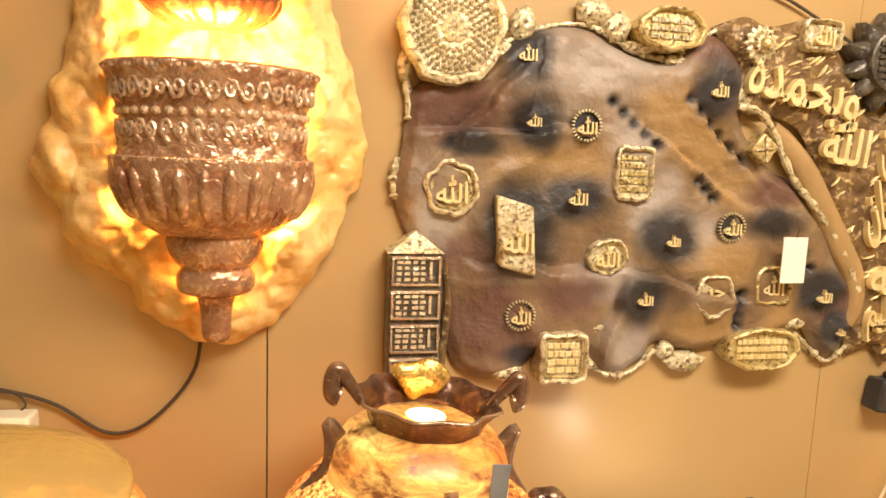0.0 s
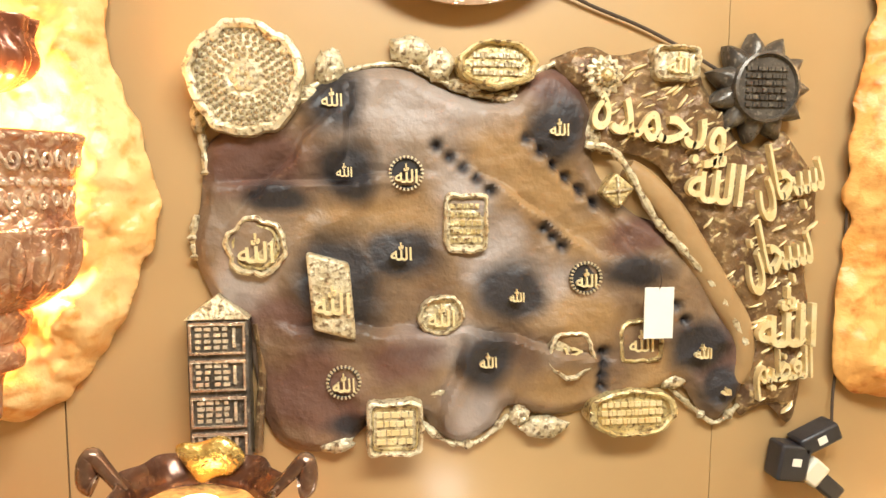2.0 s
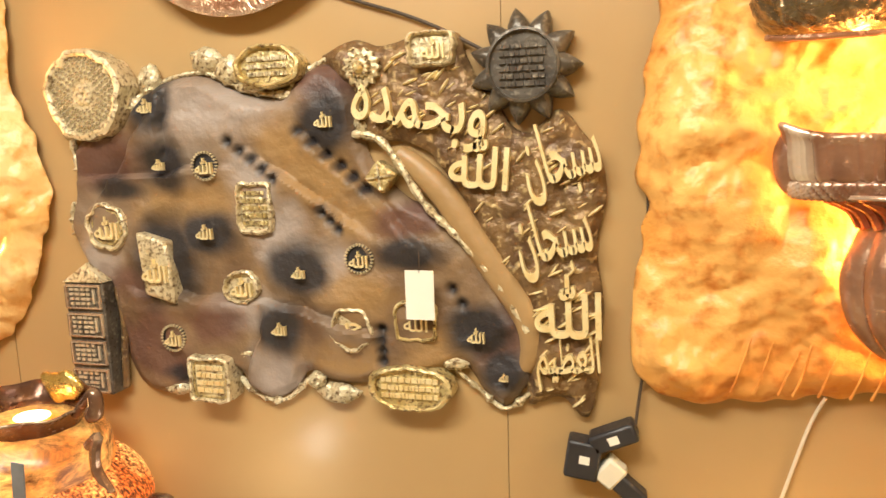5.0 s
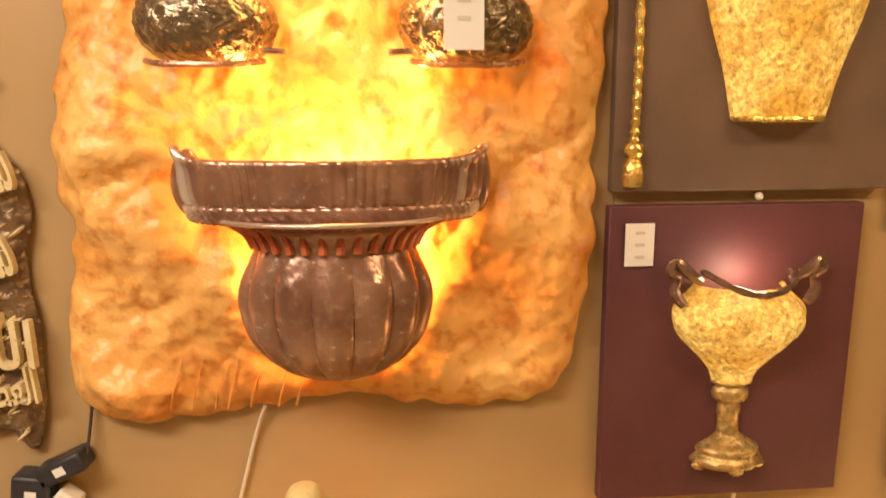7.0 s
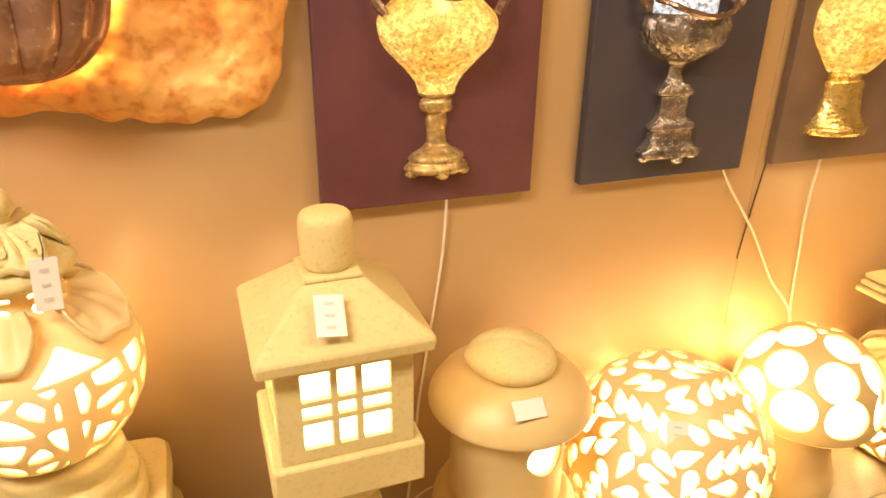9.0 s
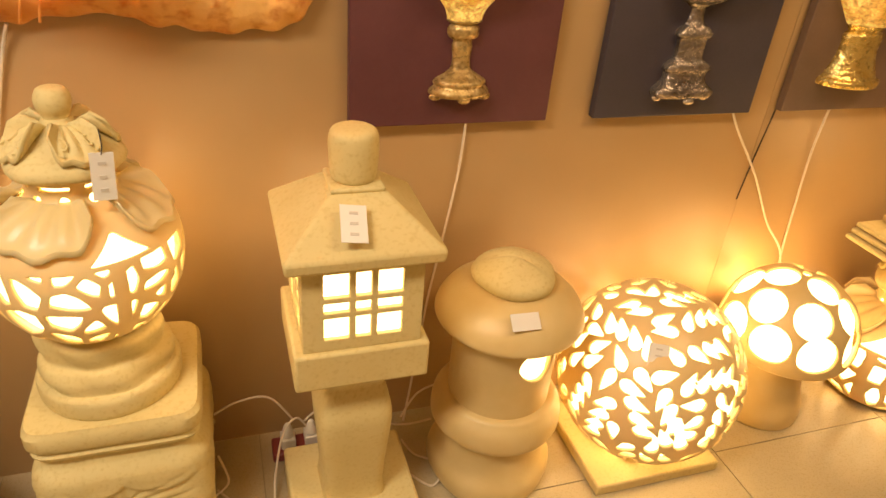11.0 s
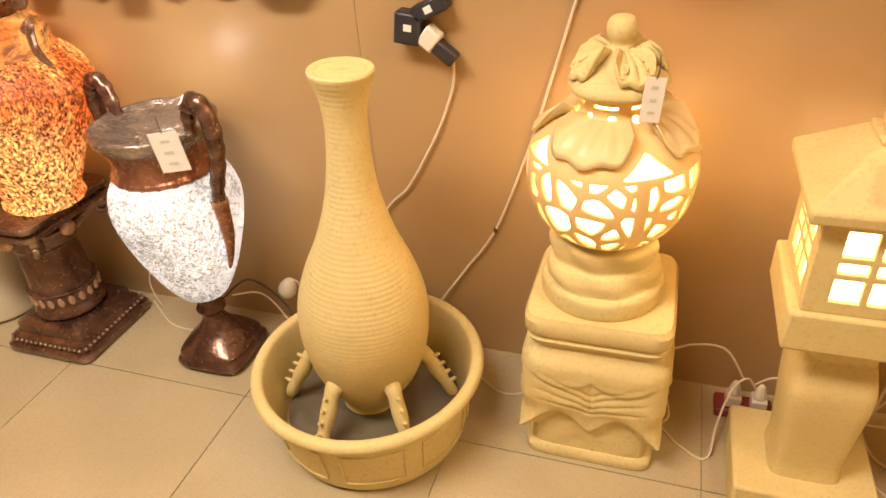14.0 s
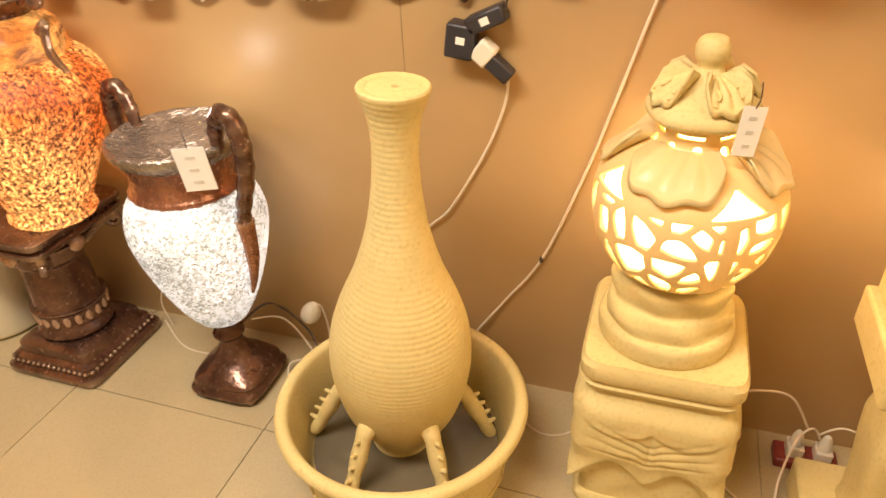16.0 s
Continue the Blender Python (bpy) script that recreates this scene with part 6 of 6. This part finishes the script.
def amber_amphora(at, scale=1.0, label="", tape=True):
    root = thing("amphora_lamp", label, "table lamp", at, "glowing vase lamps")
    body = [(0.115, 0.0), (0.122, 0.01), (0.112, 0.03), (0.125, 0.07), (0.165, 0.17), (0.21, 0.29), (0.238, 0.37), (0.235, 0.41), (0.205, 0.455), (0.165, 0.485)]
    part("glass_body", lathe(curve_through(body, 7), 84, wave=lambda a, r, z: r * (1 + 0.018 * abs(math.sin(7 * a)))), AMBERGLASS, root, "amber lit mosaic-glass body")
    part("shoulder", lathe(curve_through([(0.165, 0.483), (0.160, 0.51), (0.152, 0.545), (0.125, 0.572), (0.103, 0.585)], 6), 72, wave=lambda a, r, z: r * (1 + 0.02 * math.sin(8 * a))), ORANGEGLASS, root, "lit honey-coloured collar")
    part("leaf_rim", lathe(curve_through([(0.098, 0.58), (0.103, 0.60), (0.118, 0.622), (0.130, 0.632)], 5), 96, wave=lambda a, r, z: r * (1 + 0.05 * math.sin(9 * a) * (z - 0.57) / 0.06), caps=False), BRONZE, root, "wavy bronze rim", solid=0.006)
    part("crest", warped(ball(0.05, 24, 14, 1.1, 0.35, 0.75), lambda x, y, z: (x * (1 + 0.2 * math.sin(60 * z)), y + 0.085, z + 0.635 + 0.006 * math.sin(90 * x))), BRIGHT, root, "gilt crest")
    part("lit_mouth", lathe([(0.002, 0.596), (0.036, 0.596)], 32, caps=False), GLOWHOT, root, "bright mouth")
    for sx in (-1, 1):
        part("handle", tube([(sx * 0.116, 0, 0.615), (sx * 0.131, 0, 0.635), (sx * 0.148, 0, 0.655), (sx * 0.164, 0, 0.672), (sx * 0.171, 0, 0.655), (sx * 0.168, 0, 0.63), (sx * 0.158, 0, 0.625)], 0.014, 10, 8, lambda s: 0.65 + 0.75 * s), BRONZE, root, "curled bronze handle")
        part("ear", tube([(sx * 0.146, 0, 0.55), (sx * 0.170, 0, 0.575), (sx * 0.164, 0, 0.545), (sx * 0.165, 0, 0.50), (sx * 0.20, 0, 0.45)], 0.012, 8, 6), BRONZE, root)
    part("front_drop", tube([(0.02, -0.155, 0.53), (0.03, -0.20, 0.44), (0.03, -0.238, 0.36), (0.028, -0.232, 0.31)], 0.02, 10, 6, lambda s: 0.6 + 0.6 * s), REDBRONZE, root)
    if tape:
        part("tape_strip", box(0.09, 0.12, -0.140, -0.137, 0.47, 0.57), GREYTAPE, root, "strip of grey tape")
    root.scale = (scale,) * 3
    root.rotation_euler[1] = radians(4.5)
    return root


amber_amphora((0.54, 1.075, 0.534), 0.95, "amber mosaic-glass amphora lamp with bronze handles, lit, on a column stand")

jug = thing("plastic_jug", "cream plastic water jug with a screw cap, standing by the wall", "jug", (0.055, 1.115, 0))
part("body", lathe(curve_through([(0.11, 0.0), (0.135, 0.015), (0.142, 0.06), (0.148, 0.18), (0.148, 0.27), (0.135, 0.31), (0.09, 0.34), (0.055, 0.36), (0.05, 0.39)], 6), 56, wave=lambda a, r, z: r * (1 + 0.006 * math.sin(z * 140))), JUGPLASTIC, jug, "ribbed plastic body")
part("cap", lathe([(0.052, 0.388), (0.058, 0.392), (0.058, 0.43), (0.05, 0.436), (0.01, 0.437)], 40, wave=lambda a, r, z: r * (1 + 0.015 * math.sin(30 * a))), JUGPLASTIC, jug, "screw cap")
part("handle", tube([(-0.03, -0.05, 0.375), (-0.06, -0.10, 0.37), (-0.075, -0.125, 0.33), (-0.07, -0.125, 0.29)], 0.016, 10, 6), JUGPLASTIC, jug)
jug.scale = (1, 1, 1.12)
part("printed_mark", box(0.05, 0.09, -0.147, -0.1445, 0.22, 0.236), INK, jug, "worn printed bar", at=Matrix.Rotation(radians(18), 4, "Z"))

big = thing("urn_lamp", "huge golden-brown glazed urn lamp on a flared bronze foot", "floor lamp", (-0.14, 1.0, 0), "glowing vase lamps")
part("foot", lathe(curve_through([(0.20, 0), (0.205, 0.012), (0.18, 0.03), (0.12, 0.09), (0.08, 0.18), (0.07, 0.27), (0.10, 0.33)], 6), 56), REDBRONZE, big, "flared bronze foot")
part("body", lathe(curve_through([(0.10, 0.33), (0.18, 0.40), (0.27, 0.50), (0.33, 0.62), (0.345, 0.74), (0.33, 0.87), (0.29, 0.96), (0.22, 1.02)], 7), 72, wave=lambda a, r, z: r * (1 + 0.01 * math.sin(10 * a + 14 * z))), ORANGEGLASS, big, "honey-coloured crackled body")
part("lid", lathe(curve_through([(0.24, 1.005), (0.27, 1.015), (0.25, 1.04), (0.17, 1.075), (0.08, 1.09), (0.02, 1.094)], 6), 72), POLISHED, big, "polished golden lid")

# ---- cables, plugs, small things ----
cable("cable", [(0.195, Y0 - 0.02, 1.19), (0.18, Y0 - 0.012, 1.12), (0.14, Y0 - 0.01, 1.06), (0.08, Y0 - 0.01, 1.01), (0.02, Y0 - 0.01, 1.005), (-0.06, Y0 - 0.01, 1.06), (-0.14, Y0 - 0.012, 1.09), (-0.20, Y0 - 0.02, 1.10)], 0.0035, CORD, "dark lamp cable sagging along the wall")
cable("cable", [(-0.19, Y0 - 0.02, 1.09), (-0.13, Y0 - 0.012, 1.085), (-0.11, Y0 - 0.012, 1.06), (-0.15, Y0 - 0.012, 1.04), (-0.22, Y0 - 0.012, 1.045)], 0.002, CORD, "thin dark wire loop on the wall")
sb = thing("switch_box", "white plastic surface switch box on the wall", "switch", (-0.155, Y0, 1.015))
part("housing", box(-0.065, 0.065, -0.055, -0.002, -0.038, 0.038), WHITEPLASTIC, sb, bevel=0.006)
part("plate", box(-0.058, 0.058, -0.059, -0.054, -0.031, 0.031), WHITEPLASTIC, sb, bevel=0.002)
ad = thing("power_adapter", "black plug adapter in the wall", "adapter", (-0.215, Y0, 1.10))
part("housing", box(-0.04, 0.06, -0.06, -0.002, -0.03, 0.03), BLACK, ad, bevel=0.008)
cable("cable", [(1.18, Y0 - 0.02, 1.955), (1.26, Y0 - 0.012, 1.92), (1.36, Y0 - 0.012, 1.885), (1.44, Y0 - 0.012, 1.85), (1.53, Y0 - 0.02, 1.80)], 0.0035, CORD, "dark cable running across the wall above the relief")
cable("cable", [(1.88, Y0 - 0.02, 1.90), (1.86, Y0 - 0.01, 1.80), (1.825, Y0 - 0.01, 1.66), (1.82, Y0 - 0.01, 1.48), (1.823, Y0 - 0.01, 1.28), (1.81, Y0 - 0.015, 1.16), (1.80, Y0 - 0.03, 1.085)], 0.003, CORD, "dark cable hanging down the wall into a plug")
pg = thing("plug_cluster", "two black power adapters and a white plug hanging on the wall", "power plug", (1.75, Y0, 1.03))
for nm, m, g, mat, lab in (("adapter", Matrix.Translation((0.012, -0.03, 0.042)) @ Matrix.Rotation(radians(-24), 4, "Y"), box(-0.045, 0.045, -0.025, 0.025, -0.019, 0.019), BLACK, "black adapter"),
                           ("adapter", Matrix.Translation((-0.042, -0.03, -0.002)) @ Matrix.Rotation(radians(8), 4, "Y"), box(-0.036, 0.03, -0.025, 0.025, -0.042, 0.034), BLACK, "black adapter"),
                           ("white_plug", Matrix.Translation((0.006, -0.032, -0.030)) @ Matrix.Rotation(radians(40), 4, "Y"), box(-0.022, 0.022, -0.02, 0.02, -0.026, 0.026), WHITEPLASTIC, "white plug"),
                           ("black_socket", Matrix.Translation((0.040, -0.032, -0.062)) @ Matrix.Rotation(radians(40), 4, "Y"), box(-0.034, 0.034, -0.018, 0.018, -0.018, 0.018), BLACK, "black socket")):
    p = part(nm, g, mat, pg, lab, m, bevel=0.006)
    if nm == "adapter":
        part("sticker", box(-0.010, 0.010, -0.0262, -0.0252, -0.008, 0.008), CARD, p, "small pale sticker")
cable("cable", [(1.81, Y0 - 0.03, 0.95), (1.80, Y0 - 0.012, 0.88), (1.765, Y0 - 0.01, 0.78), (1.715, Y0 - 0.01, 0.68), (1.65, Y0 - 0.01, 0.57), (1.57, Y0 - 0.01, 0.48), (1.45, Y0 - 0.03, 0.25), (1.40, Y0 - 0.05, 0.01)], 0.0035, WHITECORD, "white cable hanging from a plug to the floor")
cable("cable", [(2.125, Y0 - 0.02, 1.17), (2.10, Y0 - 0.01, 1.10), (2.045, Y0 - 0.01, 0.90), (1.99, Y0 - 0.01, 0.71), (1.90, Y0 - 0.01, 0.46), (1.80, Y0 - 0.01, 0.30), (1.70, Y0 - 0.02, 0.14), (1.66, Y0 - 0.05, 0.01)], 0.0035, WHITECORD, "white cable hanging slantwise from a wall lamp")
cable("cable", [(3.05, Y0 - 0.02, 0.945), (3.045, Y0 - 0.01, 0.80), (3.02, Y0 - 0.01, 0.62), (2.99, Y0 - 0.01, 0.42), (2.97, Y0 - 0.01, 0.22), (2.93, Y0 - 0.05, 0.01)], 0.0035, WHITECORD, "white cable hanging below the maroon panel")
cable("cable", [(3.83, Y0 - 0.02, 0.945), (3.88, Y0 - 0.01, 0.88), (3.99, Y0 - 0.01, 0.74), (4.10, Y0 - 0.01, 0.57), (4.19, Y0 - 0.03, 0.44), (4.22, Y0 - 0.03, 0.2), (4.23, Y0 - 0.03, 0.01)], 0.0035, WHITECORD, "white cable hanging below the charcoal panel")
cable("cable", [(4.17, Y0 - 0.02, 0.95), (4.175, Y0 - 0.01, 0.80), (4.19, Y0 - 0.01, 0.62), (4.21, Y0 - 0.01, 0.44), (4.25, Y0 - 0.02, 0.2), (4.27, Y0 - 0.03, 0.01)], 0.0035, WHITECORD, "white cable hanging below the brown panel")
cable("cable", [(3.985, Y0 - 0.01, 0.945), (3.97, Y0 - 0.006, 0.80), (3.955, Y0 - 0.006, 0.66)], 0.0022, CORD, "short dark wire below the brown panel")
cable("cable", [(2.40, 1.22, 0.18), (2.46, 1.20, 0.23), (2.54, 1.21, 0.22), (2.60, 1.22, 0.12)], 0.003, WHITECORD, "white cable arching to the extension socket")
cable("cable", [(2.40, 1.15, 0.10), (2.42, 1.12, 0.03), (2.38, 1.10, 0.004)], 0.003, WHITECORD, "white cable curling behind the pedestal")
cable("cable", [(2.39, 1.12, 0.004), (2.45, 1.05, 0.004), (2.52, 1.02, 0.004), (2.54, 1.10, 0.05), (2.57, 1.17, 0.12), (2.61, 1.21, 0.13), (2.64, 1.22, 0.08)], 0.003, WHITECORD, "white cable looping over the floor")
cable("cable", [(2.63, 1.23, 0.09), (2.68, 1.23, 0.13), (2.76, 1.23, 0.10), (2.90, 1.22, 0.03), (3.0, 1.2, 0.05)], 0.003, WHITECORD, "white cable running along the wall")
cable("cable", [(2.90, 1.18, 0.10), (2.95, 1.20, 0.16), (3.02, 1.22, 0.17)], 0.003, WHITECORD, "white cable behind the domed lantern")
cable("cable", [(2.90, 1.05, 0.004), (2.95, 1.0, 0.004), (2.99, 1.05, 0.02), (2.93, 1.12, 0.004), (2.90, 1.16, 0.03)], 0.003, WHITECORD, "white cable loop on the floor")
cable("cable", [(1.86, 1.18, 0.004), (1.95, 1.12, 0.004), (2.03, 1.15, 0.004), (2.06, 1.24, 0.02)], 0.003, WHITECORD, "pale cable on the floor behind the bowl")
cable("cable", [(0.66, 1.2, 0.50), (0.70, 1.22, 0.40), (0.70, 1.23, 0.25), (0.64, 1.24, 0.10), (0.66, 1.24, 0.004)], 0.0025, WHITECORD, "white cable hanging from the column stand")
cable("cable", [(0.62, 1.25, 0.01), (0.76, 1.16, 0.004), (0.88, 1.15, 0.004), (0.96, 1.14, 0.03), (1.0, 1.12, 0.14)], 0.003, WHITECORD, "white cable on the floor by the amphora lamp")
cable("cable", [(1.05, 1.12, 0.20), (1.12, 1.18, 0.24), (1.22, 1.2, 0.14), (1.30, 1.14, 0.05), (1.36, 1.16, 0.004)], 0.0035, CORD, "black cable behind the amphora lamp")
cable("cable", [(1.06, 1.15, 0.19), (1.14, 1.2, 0.17), (1.22, 1.2, 0.06), (1.30, 1.13, 0.004), (1.20, 1.10, 0.004), (1.16, 1.16, 0.03), (1.26, 1.18, 0.05), (1.36, 1.2, 0.03)], 0.003, WHITECORD, "tangled white cable behind the amphora lamp")
cable("cable", [(-0.02, 1.22, 0.42), (0.0, 1.2, 0.30), (-0.06, 1.18, 0.24), (0.02, 1.25, 0.14), (-0.04, 1.2, 0.06)], 0.003, WHITECORD, "thin white wires behind the plastic jug")
wp = thing("plug", "white rounded plug on a cable behind the amphora lamp", "power plug", (1.20, 1.235, 0.15))
part("plug_body", moved(lathe(curve_through([(0.012, 0.0), (0.026, 0.012), (0.030, 0.035), (0.022, 0.06), (0.010, 0.075)], 4), 20), Matrix.Rotation(radians(25), 4, "Y")), WHITEPLASTIC, wp)
part("plug_cord", tube([(0.032, 0, 0.066), (0.05, 0.01, 0.05), (0.055, 0.02, -0.06), (0.04, 0.02, -0.147)], 0.003, 6, 6), WHITECORD, wp)
tw = thing("cable_tie", "dark tape knot on the slanting white cable", "tape", (1.90, Y0 - 0.01, 0.46))
part("knot", ball(0.006, 10, 8, 1, 1, 1.8), CORD, tw)
sk = thing("extension_socket", "red and white extension socket with two white plugs, on the floor", "extension socket", (2.615, 1.215, 0))
part("strip", box(-0.075, 0.075, -0.035, 0.035, 0.0, 0.03), REDPLASTIC, sk, bevel=0.006)
for x in (-0.03, 0.035):
    part("plug", join(box(x - 0.02, x + 0.02, -0.022, 0.022, 0.03, 0.065), moved(lathe([(0.018, 0), (0.012, 0.03), (0.006, 0.045)], 16), Matrix.Translation((x, 0, 0.065)))), WHITEPLASTIC, sk, "white plug", bevel=0.004)

# ---- wall boards and floor tiles ----
edges = [-2.6, -2.165, -0.925, 0.312, 1.552, 2.78, 3.965, 5.205, 6.445, 7.2]
for a, b in zip(edges, edges[1:]):
    ga, gb = (0.0016 if abs(e - 0.312) < 0.01 else 0.0007 for e in (a, b))
    part("wall_board", box(a + ga, b - gb, Y0, Y0 + 0.005, 0.0, 2.799), WALL, bpy.data.objects["wall_north"], smooth=False)
T = 0.655
tile = as_mesh("tile", box(-T / 2 + 0.0015, T / 2 - 0.0015, -T / 2 + 0.0015, T / 2 - 0.0015, -0.003, 0.0), TILE, False)
for i in range(-5, 12):
    for j in range(-6, 2):
        x, y = 1.20 + T * (i - 0.5), 0.92 + T * (j - 0.5)
        if -2.76 < x - T / 2 and x + T / 2 < 7.5 and y - T / 2 < Y0:
            part("tile", tile, TILE, floor, "", (x, y, 0.0))
